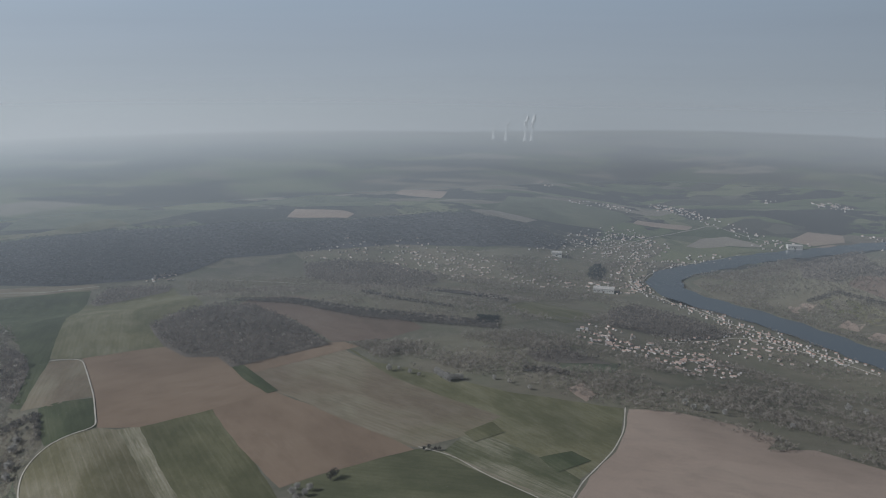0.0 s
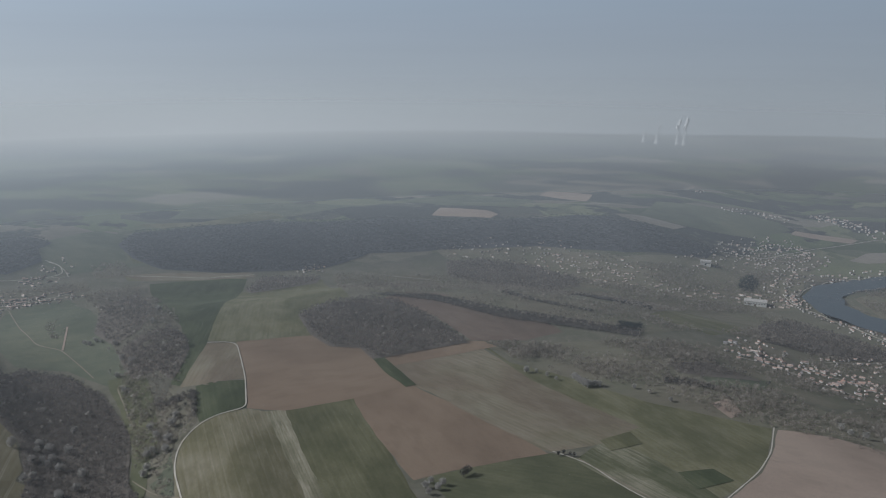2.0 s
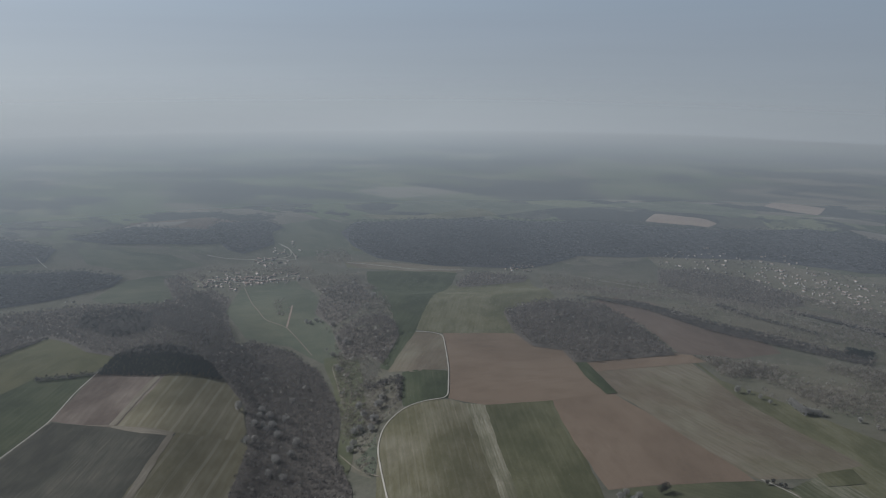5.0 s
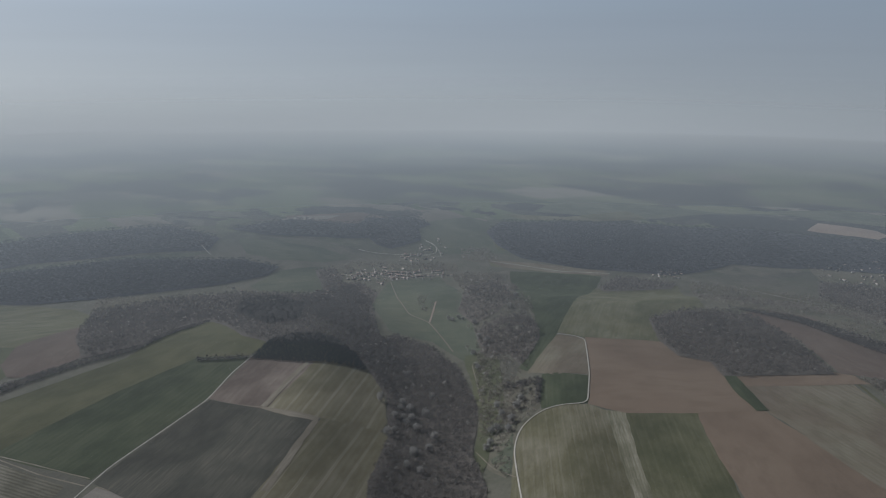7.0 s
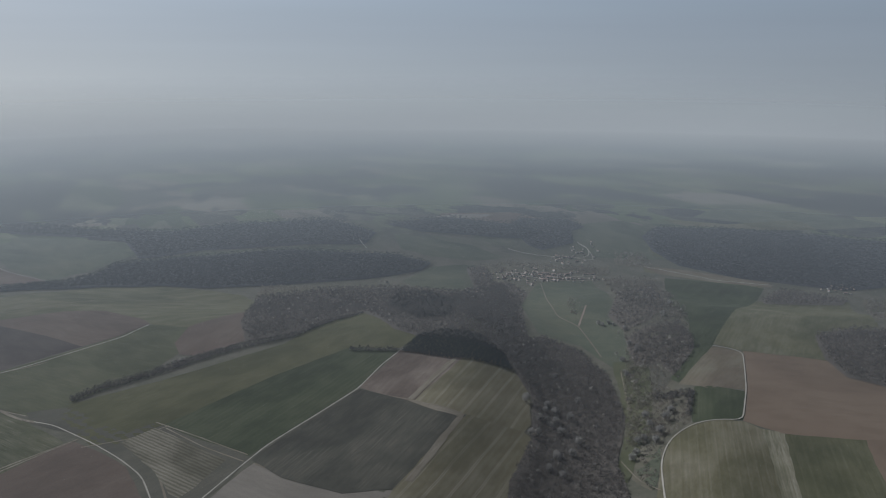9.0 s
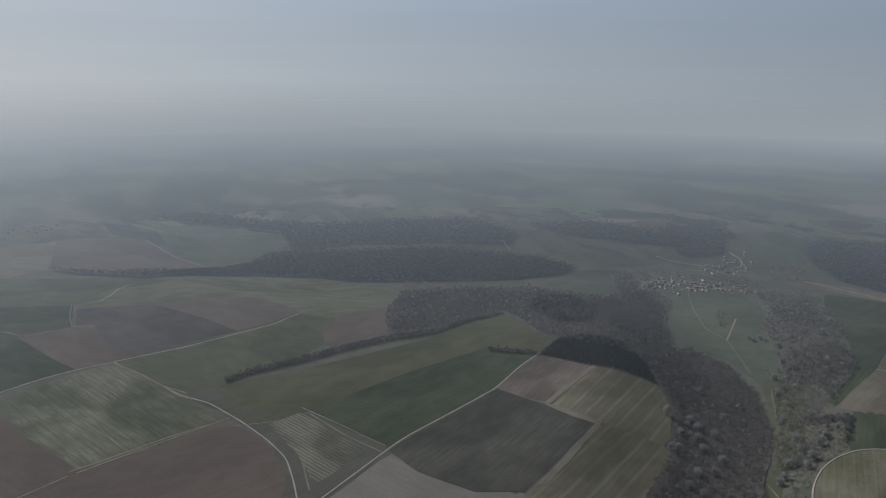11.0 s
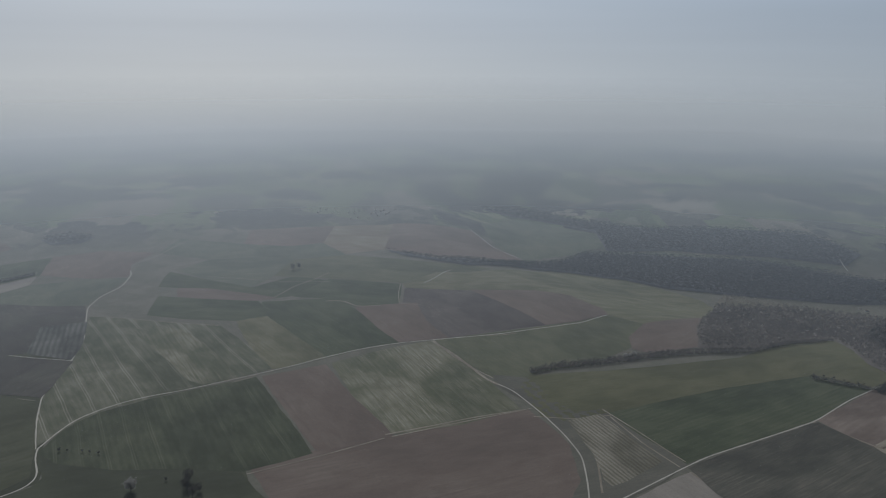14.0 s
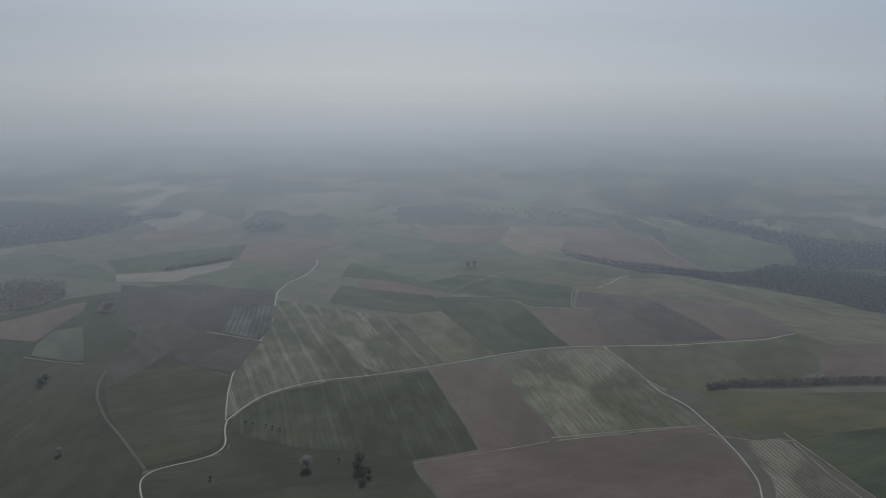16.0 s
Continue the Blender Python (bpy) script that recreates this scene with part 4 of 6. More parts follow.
track(5, [(-679, 400), (-624, 411), (-570, 428)],
      "pale worn headland", FAINT)
field("meadow", WHEAT, 0, "dull grass strip beside the ravine path",
      [(-631, 960), (-581, 967), (-512, 870), (-466, 790), (-451, 741), (-425, 687), (-444, 694), (-494, 789), (-566, 885)], lift=0.6)
field("field", TRAMLINED_PALE, 20, "green field with bleached patches and tramlines",
      [(-862, -239), (-925, -254), (-997, -265), (-1112, -255), (-1202, -256), (-1323, -269), (-1294, -202), (-1261, -139), (-1233, -71), (-1134, -29), (-1042, 3), (-1006, -58), (-976, -127), (-947, -186), (-896, -222)])
field("field", OLIVE, 21, "olive strip above the road",
      [(-1252, -46), (-1265, -2), (-1160, 38), (-1066, 75), (-1037, 5), (-1135, -26)])
field("field", DARK_GREEN, 21, "dark green field above the road",
      [(-1344, -8), (-1341, 100), (-1279, 136), (-1163, 165), (-1108, 180), (-1098, 135), (-1081, 104), (-1066, 75), (-1160, 38), (-1265, -2)])
field("field", DARK_GREEN, 66, "dark green field with a worn edge",
      [(-1365, 44), (-1462, 112), (-1402, 233), (-1291, 211), (-1288, 137), (-1341, 100)])
field("field", GREY_BROWN, 15, "pale brown soil",
      [(-1282, 138), (-1288, 211), (-1288, 241), (-1192, 240), (-1111, 255), (-1109, 181), (-1163, 165)])
field("field", DARK_BROWN, 11, "dark brown ploughed soil",
      [(-1288, 241), (-1291, 218), (-1378, 238), (-1363, 273), (-1336, 339), (-1305, 360), (-1220, 392), (-1139, 412), (-1125, 317), (-1111, 255), (-1192, 240)])
field("field", GREY_BROWN, 17, "greyish brown soil",
      [(-1305, 360), (-1341, 341), (-1316, 454), (-1291, 507), (-1204, 528), (-1170, 524), (-1149, 472), (-1139, 412), (-1220, 392)])
field("field", WHEAT, 16, "green field between the road and the hedge",
      [(-1106, 233), (-1117, 315), (-1142, 467), (-1164, 521), (-1112, 560), (-1060, 511), (-1025, 498), (-975, 423), (-963, 338), (-941, 317), (-956, 276), (-1020, 255)])
field("field", GREY_BROWN, 125, "brown soil along the edge of the wood",
      [(-1060, 511), (-1112, 560), (-1137, 624), (-1195, 731), (-1008, 599), (-999, 562), (-995, 510), (-1016, 496)], lift=0.5)
field("field", OLIVE, 84, "broad olive field on a rise",
      [(-1400, 237), (-1463, 309), (-1451, 369), (-1484, 513), (-1535, 603), (-1517, 710), (-1442, 763), (-1363, 797), (-1290, 785), (-1178, 721), (-1128, 618), (-1112, 560), (-1170, 524), (-1204, 528), (-1291, 507), (-1316, 454), (-1341, 341), (-1363, 273), (-1378, 238)])
field("field", WHEAT, 56, "dull green field under the ploughland",
      [(-1506, 13), (-1619, 56), (-1636, 160), (-1534, 325), (-1475, 420), (-1451, 369), (-1463, 309), (-1407, 238), (-1466, 113)])
field("field", GREEN, 102, "green field beside the diagonal path",
      [(-1584, -158), (-1659, -108), (-1660, -12), (-1628, 57), (-1506, 13), (-1439, -23), (-1510, -102)])
field("field", GREY_BROWN, 61, "brown strip between green fields",
      [(-1405, -145), (-1461, -149), (-1446, -99), (-1395, -24), (-1364, 17), (-1353, -16), (-1383, -97)])
field("field", DARK_GREEN, 71, "dark green strip below the brown one",
      [(-1310, -182), (-1415, -177), (-1401, -145), (-1380, -97), (-1350, -16), (-1318, -5), (-1265, -2), (-1252, -46), (-1276, -121)])
field("field", DARK_GREEN, 54, "dark green strip above the brown one",
      [(-1477, -183), (-1581, -175), (-1507, -102), (-1435, -24), (-1496, 51), (-1457, 104), (-1372, 51), (-1364, 17), (-1395, -24), (-1446, -99)])
field("field", GREY_BROWN, 74, "wide pinkish brown ploughland",
      [(-1666, 246), (-1925, 305), (-1907, 408), (-1898, 487), (-1729, 493), (-1656, 521), (-1586, 533), (-1566, 446), (-1577, 335)])
field("field", PALE_OLIVE, 65, "pale worn field beside the ploughland",
      [(-1760, 124), (-1928, 163), (-1912, 286), (-1925, 305), (-1666, 246), (-1645, 162)])
field("field", GREY_BROWN, 20, "pinkish strip beyond the ploughland",
      [(-1784, -41), (-1926, -25), (-1931, 73), (-1928, 163), (-1760, 124), (-1740, 52)])
field("field", GREEN, 170, "green field on a rise",
      [(-2053, 554), (-2188, 692), (-2052, 775), (-1951, 831), (-1819, 802), (-1768, 724), (-1697, 600), (-1594, 536), (-1681, 529), (-1762, 510)])
field("field", GREEN, 8, "green field beyond the brown strip",
      [(-1740, -207), (-1870, -179), (-1784, -41), (-1740, 52), (-1749, 123), (-1636, 160), (-1628, 57), (-1664, -12), (-1664, -108)])
track(5, [(-1906, 489), (-1729, 493), (-1656, 521), (-1586, 533)],
      "pale country road along the ploughland")
track(4, [(-1366, 13), (-1430, 50), (-1463, 84), (-1507, 116)],
      "pale diagonal field path", FAINT)
track(3, [(-1529, -103), (-1489, -23), (-1457, 47), (-1444, 110)],
      "pale field edge", FAINT)
track(3, [(-1403, 281), (-1378, 350), (-1360, 438), (-1381, 532)],
      "pale field edge", FAINT)
track(4, [(-1402, 276), (-1427, 301), (-1459, 319), (-1477, 344)],
      "pale field lane by the bushes")
track(8, [(-1327, 96), (-1324, 125), (-1287, 139), (-1285, 180)],
      "worn pale patch at the field edge", FAINT)
track(4, [(-1291, 211), (-1280, 223), (-1277, 246)],
      "worn pale field edge", FAINT)
track(3, [(-1294, 212), (-1350, 220), (-1402, 233)],
      "pale narrow farm lane", FAINT)
track(4, [(-1323, -269), (-1294, -202), (-1261, -139), (-1233, -71)],
      "pale headland of the bleached field", FAINT)
track(5, [(-1112, 305), (-1107, 329), (-1111, 356)],
      "pale worn edge above the road", FAINT)
track(6, [(-1007, -58), (-1015, -43), (-1021, -15)],
      "pale worn edge below the road", FAINT)
track(6, [(-1001, -47), (-1010, -30), (-1014, -21)],
      "pale worn edge below the road", FAINT)
track(4, [(-1695, -109), (-1683, -21), (-1678, 60), (-1613, 106)],
      "dark hedge ditch between far fields", DARK_BROWN)
field("field", FALLOW, 30, "dark fallow with rough tufts",
      [(-1191, -488), (-1415, -561), (-1390, -471), (-1425, -432), (-1392, -344), (-1381, -287), (-1297, -271), (-1281, -332), (-1166, -321), (-1158, -349), (-1075, -371), (-1005, -384), (-943, -404), (-1005, -428), (-1147, -436)], lift=0.3)
field("field", ORCHARD, 7, "dark striped orchard plot",
      [(-1277, -331), (-1293, -269), (-1202, -257), (-1124, -256), (-1161, -319)], lift=0.45)
field("field", FALLOW, 150, "dark fallow",
      [(-1155, -348), (-1116, -254), (-997, -265), (-1026, -333), (-1071, -368)], lift=0.5)
field("field", DULL_PASTURE, 120, "olive pasture inside the bend of the road",
      [(-1005, -348), (-1023, -332), (-982, -270), (-862, -242), (-796, -231), (-773, -251), (-750, -288), (-804, -329), (-867, -371), (-937, -401), (-1001, -383)], lift=0.4)
field("field", GREEN, 30, "small olive field in a crook",
      [(-1097, -562), (-1156, -568), (-1177, -535), (-1035, -471), (-1035, -492), (-1056, -548)], lift=0.6)
field("field", GREY_BROWN, 30, "brown fallow",
      [(-1126, -628), (-1199, -666), (-1238, -633), (-1287, -602), (-1309, -582), (-1257, -566), (-1182, -573), (-1114, -572)], lift=0.5)
field("field", PALE, 122, "pale bare strip",
      [(-1480, -598), (-1507, -508), (-1565, -439), (-1596, -410), (-1539, -408), (-1472, -461), (-1435, -475), (-1437, -579)], lift=0.5)
field("field", DARK_GREEN, 10, "dark green field behind the pale strip",
      [(-1496, -599), (-1586, -655), (-1656, -556), (-1743, -414), (-1606, -405), (-1578, -443), (-1519, -512)], lift=0.3)
field("field", GREEN, 8, "green strip before the woods",
      [(-1482, -812), (-1581, -863), (-1630, -786), (-1551, -663), (-1480, -598), (-1433, -577), (-1469, -681)], lift=0.3)
field("field", GREY_BROWN, 5, "brownish strip along the lane",
      [(-1606, -405), (-1743, -414), (-1783, -324), (-1746, -220), (-1655, -253), (-1562, -246), (-1562, -307)], lift=0.3)
field("field", GREEN, 5, "dull green field beside the lane",
      [(-1435, -475), (-1468, -460), (-1535, -408), (-1557, -306), (-1553, -245), (-1502, -254), (-1438, -276), (-1385, -284), (-1396, -345), (-1429, -433)], lift=0.28)
field("field", GREY_BROWN, 5, "pale brown field in the haze",
      [(-1762, -675), (-1843, -666), (-1884, -537), (-1829, -509), (-1744, -583)], lift=0.3)
field("field", PALE_OLIVE, 5, "pale strip in the haze",
      [(-1610, -878), (-1654, -900), (-1701, -851), (-1665, -827)], lift=0.3)
track(9, [(-1151, -438), (-1102, -430), (-1015, -430), (-958, -421), (-914, -405), (-857, -372), (-811, -337), (-770, -308), (-742, -288)],
      "dry grassy winding ditch", FADED)
track(4.5, [(-856, -239), (-925, -254), (-997, -265), (-1114, -256), (-1204, -256), (-1370, -281), (-1433, -273), (-1493, -247), (-1575, -241), (-1645, -256)],
      "pale country lane")
track(4, [(-1645, -256), (-1704, -215), (-1811, -178), (-1883, -143)],
      "faint pale lane on the skyline", FAINT)
track(3.5, [(-1165, -354), (-1143, -311), (-1119, -253)],
      "pale side lane")
track(4, [(-1047, -324), (-1041, -313)],
      "pale concrete strip")
track(3, [(-1002, -299), (-995, -284), (-988, -270)],
      "pale field edge", FAINT)
track(4, [(-1050, -558), (-1035, -514), (-1025, -467)],
      "pale field edge", FAINT)
track(4, [(-1097, -562), (-1156, -568), (-1177, -535)],
      "pale field edge", FAINT)
field("field", GREEN, 4, "green strip between woods",
      [(-1747, 773), (-1695, 895), (-1540, 1028), (-1419, 1151), (-1463, 1050), (-1610, 923)], lift=0.4)
field("field", GREEN, 30, "green field above the village",
      [(-1420, 1237), (-1352, 1286), (-1272, 1349), (-1191, 1358), (-1214, 1287), (-1287, 1223), (-1356, 1201)], lift=0.4)
field("field", GREEN, 40, "round green field by the village",
      [(-1244, 1181), (-1197, 1269), (-1120, 1234), (-1079, 1176), (-1108, 1109), (-1183, 1076), (-1223, 1085)], lift=0.4)
field("field", GREY_BROWN, 10, "brownish field on the far plain",
      [(-1431, 1363), (-1467, 1436), (-1369, 1581), (-1280, 1608), (-1269, 1560), (-1361, 1466)], lift=0.3)
field("field", PALE, 5, "pale strip on the far plain",
      [(-1453, 1394), (-1444, 1453), (-1383, 1532), (-1387, 1474)], lift=0.5)
field("field", GREEN, 12, "green slope above the hamlet",
      [(-1183, 1596), (-1149, 1667), (-1064, 1715), (-1031, 1639), (-1007, 1554), (-1057, 1513), (-1131, 1538)], lift=0.3)
field("field", WHEAT, 12, "dull green meadow beside the ridge wood",
      [(-1018, 1668), (-986, 1747), (-889, 1710), (-900, 1650), (-965, 1609)], lift=0.35)
field("field", PALE_OLIVE, 172, "pale grass strip along the valley road",
      [(-951, 1538), (-874, 1578), (-714, 1639), (-692, 1618), (-780, 1557), (-894, 1516)], lift=0.5)
track(6, [(-944, 1538), (-861, 1556), (-786, 1569), (-698, 1631)],
      "embanked road in the side valley")
track(5, [(-1222, 1409), (-1181, 1421), (-1112, 1458), (-1046, 1498)],
      "pale road above the village")
track(4, [(-1138, 1553), (-1107, 1549), (-1072, 1523), (-1048, 1496)],
      "pale lane of the hamlet")
track(4, [(-1458, 1163), (-1430, 1150), (-1407, 1144)],
      "pale lane in the wood")
field("field", OLIVE, 160, "olive field on the far river bank",
      [(712, 1544), (761, 1571), (819, 1474), (814, 1397), (766, 1464)], lift=0.5)
field("field", GREY_BROWN, 150, "vineyard rows on the far bank",
      [(798, 1583), (824, 1595), (885, 1544), (855, 1482), (834, 1505)], lift=0.5)
field("field", TAN, 150, "tan patch of bare soil on the river bank",
      [(677, 1564), (704, 1578), (728, 1557), (703, 1535), (673, 1528)], lift=0.6)
field("field", TAN, 150, "reddish tan patch by the river",
      [(722, 1447), (750, 1474), (770, 1449), (746, 1420)], lift=0.6)
field("field", TAN, 150, "reddish tan patch by the river",
      [(744, 1386), (771, 1410), (795, 1379), (770, 1351)], lift=0.6)
field("field", GREEN, 150, "green field beyond the hill",
      [(125, 2121), (186, 2336), (361, 2323), (496, 2276), (518, 2234), (409, 2140), (259, 2133)], lift=0.3)
field("field", PALE, 170, "pale strip beyond the hill",
      [(65, 2078), (140, 2122), (243, 2122), (210, 2081), (108, 2060)], lift=0.5)
field("field", TAN, 175, "tan strip beyond the town",
      [(515, 2206), (531, 2234), (679, 2225), (656, 2197)], lift=0.5)
field("field", PALE, 175, "pale bare plot beside the river road",
      [(622, 2076), (677, 2138), (753, 2166), (808, 2129), (822, 2086), (737, 2093), (656, 2067)], lift=0.5)
field("field", TAN, 175, "tan plot by the river",
      [(913, 2150), (998, 2229), (1084, 2212), (1057, 2139), (959, 2100)], lift=0.5)
field("field", TAN, 175, "tan plot by the river",
      [(952, 2085), (1006, 2108), (1050, 2106), (997, 2056)], lift=0.5)
field("field", GREEN, 5, "green field beyond the ridge",
      [(-1021, 1876), (-1061, 2125), (-810, 2159), (-608, 2129), (-741, 2003), (-887, 1926)], lift=0.3)
field("field", GREEN, 5, "green field beyond the ridge",
      [(-536, 2262), (-369, 2398), (-150, 2319), (-179, 2094), (-385, 2117)], lift=0.3)
track(5, [(317, 2017), (416, 2020), (555, 2129), (739, 2243), (832, 2154), (939, 2124)],
      "pale road on the plain")
track(5, [(445, 1789), (463, 1827), (523, 1888), (617, 1937), (738, 2010)],
      "pale riverside road")
track(7, [(211, 1247), (243, 1233), (272, 1183), (310, 1181), (357, 1180), (395, 1166), (436, 1148)],
      "pale asphalt street between the houses")
track(7, [(212, 1160), (248, 1152), (282, 1138), (316, 1111), (352, 1095)],
      "pale asphalt street between the houses")
track(7, [(364, 1285), (439, 1347), (512, 1389), (554, 1381), (582, 1341), (614, 1304), (649, 1258), (678, 1210)],
      "pale asphalt street between the houses")
track(7, [(414, 1797), (420, 1736), (456, 1695), (475, 1630), (495, 1558), (516, 1501), (539, 1452), (571, 1414), (596, 1363), (623, 1314), (661, 1265)],
      "pale asphalt street between the houses")
field("meadow", FADED, 100, "rough tan grass on the scrubby slope",
      [(-914, 1391), (-862, 1473), (-658, 1170), (-567, 1051), (-525, 944), (-502, 868), (-539, 872), (-626, 980), (-708, 1080)], lift=0.3)
track(7, [(-753, 591), (-717, 604), (-680, 620)],
      "worn pale field border", FAINT)
track(5, [(-838, 374), (-781, 388), (-710, 403), (-699, 406)],
      "worn pale field border", FAINT)
track(5, [(-1106, 230), (-1036, 244), (-985, 261), (-954, 276)],
      "worn pale field border", FAINT)
track(6, [(-821, 118), (-832, 168), (-845, 222), (-854, 282)],
      "worn pale field border", FAINT)
field("field", TAN, 150, "bare patch on the wooded slope",
      [(152, 948), (172, 970), (181, 931), (169, 910)], lift=0.6)
field("field", LINED_WHEAT, -54, "darker green plot in the grass field",
      [(23, 826), (53, 854), (65, 829), (34, 806)], lift=0.55)
field("field", DARK_GREEN, -54, "darker green plot by the track",
      [(97, 768), (130, 782), (147, 763), (113, 739)], lift=0.55)
track(5, [(0, 783), (25, 757), (52, 729), (91, 694)],
      "pale worn edge of the streaked field", FAINT)
track(4, [(-467, 1727), (-344, 1720), (-200, 1724), (-53, 1680), (121, 1478), (208, 1361)],
      "pale road up the side valley", FAINT)
field("field", TRAMLINED_DARK, 14, "dark green wheat ruled with tramlines",
      [(-847, -234), (-881, -225), (-913, -211), (-937, -191), (-966, -140), (-998, -58), (-1014, -19), (-892, 13), (-794, 38), (-768, -30), (-785, -81), (-795, -153), (-820, -211)], lift=0.2)
field("field", FADED, 100, "brown trodden soil along the curving track",
      [(-962, 278), (-943, 323), (-877, 325), (-835, 341), (-837, 371), (-784, 382), (-695, 404), (-665, 359), (-635, 292), (-647, 264), (-685, 290), (-772, 309), (-853, 306), (-929, 274)], lift=0.24)
field("field", STRIPED, 10, "dark olive strips between pale dry rows",
      [(-815, 324), (-825, 365), (-706, 383), (-686, 347), (-669, 315), (-682, 312), (-736, 323)], lift=0.34)
field("field", FAINT, 30, "pale worn strip at the field corner",
      [(-685, 613), (-677, 620), (-646, 631), (-623, 645), (-618, 638), (-642, 620)], lift=0.5)
field("field", FAINT, 115, "pale worn strip beside the striped crop",
      [(-619, 632), (-618, 638), (-579, 561), (-544, 492), (-546, 486), (-580, 554)], lift=0.5)
field("field", FAINT, 115, "pale worn strip beside the striped crop",
      [(-688, 619), (-715, 679), (-744, 750), (-739, 749), (-711, 682), (-682, 621)], lift=0.5)
track(5, [(-856, -237), (-889, -227), (-923, -214), (-946, -192), (-964, -168), (-976, -142), (-988, -100), (-1022, -20), (-1045, 31), (-1068, 73), (-1091, 125), (-1104, 175), (-1108, 233), (-1113, 327), (-1126, 401), (-1140, 478), (-1147, 484), (-1164, 521)],
      "pale country road")
track(4.5, [(-856, -237), (-833, -235), (-806, -225), (-787, -222), (-771, -231), (-757, -253), (-747, -272), (-741, -285), (-730, -288), (-712, -284), (-687, -272)],
      "pale lane in the pasture")
field("field", BROWN, 100, "reddish brown strip below the little wood",
      [(-270, 1024), (-174, 1115), (-141, 1119), (-119, 1103), (-175, 1057), (-249, 999)], lift=0.3)
field("field", PASTURE, 98, "dark grass between the lane and the wheat",
      [(-844, -233), (-826, -213), (-800, -154), (-790, -82), (-771, -30), (-728, -24), (-690, -93), (-688, -175), (-687, -247), (-739, -280), (-767, -224), (-788, -216)], lift=0.1)
field("field", STREAKED, 17, "bleached patch in the green field",
      [(-1237, -194), (-1249, -160), (-1221, -122), (-1157, -90), (-1086, -63), (-1027, -43), (-1012, -59), (-1002, -81), (-1021, -100), (-1085, -125), (-1155, -157)], lift=0.3)
CLEARINGS.append([(111, 1353), (202, 1624), (321, 1644), (324, 1542), (197, 1281), (145, 1310)])
CLEARINGS.append([(151, 1044), (239, 1065), (221, 1018), (158, 1013)])
CLEARINGS.append([(-65, 1067), (-18, 1041), (33, 997), (81, 963), (73, 945), (4, 997), (-64, 1037)])
track(6, [(-1117, 1251), (-1087, 1282), (-1038, 1295), (-1008, 1333), (-971, 1403)],
      "pale street of the valley village")
track(6, [(-1126, 1452), (-1093, 1468), (-1066, 1507), (-1096, 1543), (-1129, 1549)],
      "pale lane of the upper hamlet")
LANES += [[(211, 1247), (243, 1233), (272, 1183), (310, 1181), (357, 1180), (395, 1166), (436, 1148)],
          [(212, 1160), (248, 1152), (282, 1138), (316, 1111), (352, 1095)],
          [(364, 1285), (439, 1347), (512, 1389), (554, 1381), (582, 1341), (614, 1304), (649, 1258), (678, 1210)],
          [(260, 1323), (284, 1283), (287, 1234)],
          [(360, 1190), (423, 1265), (493, 1280), (549, 1259)],
          [(212, 1208), (243, 1192), (271, 1163), (310, 1147)],
          [(310, 1217), (351, 1207), (398, 1202), (445, 1197)],
          [(311, 1092), (367, 1130), (416, 1138)],
          [(429, 1316), (500, 1327), (557, 1302), (607, 1265)],
          [(500, 1384), (555, 1399), (587, 1330)],
          [(414, 1797), (420, 1736), (456, 1695), (475, 1630), (495, 1558), (516, 1501), (539, 1452), (571, 1414), (596, 1363), (623, 1314), (661, 1265)],
          [(508, 1519), (528, 1436), (559, 1396), (584, 1370)],
          [(414, 1797), (424, 1871), (459, 1945), (516, 2023), (553, 2089)],
          [(319, 1774), (369, 1740), (420, 1736)],
          [(420, 1736), (451, 1777), (418, 1770)],
          [(470, 1859), (530, 1914), (625, 1963), (686, 2003)],
          [(313, 1993), (350, 2048), (401, 2098), (467, 2132), (516, 2117)],
          [(381, 1982), (432, 2031), (485, 2079), (536, 2108)],
          [(363, 2043), (409, 2058), (459, 2093)],
          [(220, 1905), (271, 1936), (311, 1982)],
          [(382, 1947), (434, 1971), (501, 2020)],
          [(320, 1947), (368, 1984), (419, 2000)],
          [(-331, 1899), (-273, 1912), (-235, 1933), (-182, 1943)],
          [(-246, 1911), (-180, 1919), (-112, 1900), (-58, 1865)],
          [(-114, 1939), (-60, 1934), (7, 1892), (86, 1867), (157, 1858)],
          [(-126, 1913), (-59, 1902), (20, 1871), (110, 1845)],
          [(-65, 1860), (-6, 1823), (38, 1778), (106, 1763)],
          [(58, 1813), (121, 1800), (182, 1782)],
          [(137, 1759), (193, 1763), (268, 1769), (313, 1773)],
          [(353, 2326), (445, 2348), (533, 2300)],
          [(676, 2612), (681, 2377), (717, 2303), (747, 2260)],
          [(625, 2382), (695, 2340), (738, 2292)],
          [(747, 2260), (804, 2204), (847, 2155), (895, 2087)],
          [(803, 2074), (902, 2122), (929, 2081)],
          [(1170, 2594), (1183, 2504), (1220, 2456)],
          [(1174, 2215), (1180, 2144), (934, 1642)],
          [(1025, 2634), (1060, 2609)],
          [(265, 2661), (355, 2724)],
          [(-1111, 1243), (-1080, 1274), (-1031, 1287), (-1000, 1323), (-965, 1394)],
          [(-1156, 1317), (-1099, 1315), (-1054, 1336)],
          [(-1121, 1445), (-1088, 1461), (-1062, 1500), (-1092, 1537), (-1125, 1544)],
          [(-2267, 13), (-2330, 35), (-2291, 48)],
          [(-2201, 104), (-2133, 175), (-2101, 245), (-2139, 337)],
          [(-2050, 211), (-2035, 265), (-2084, 315)],
          [(-2164, -139), (-2199, -123)],
          [(-2149, 1217), (-2039, 1179)],
          [(-1061, 1123), (-1054, 1139)]]
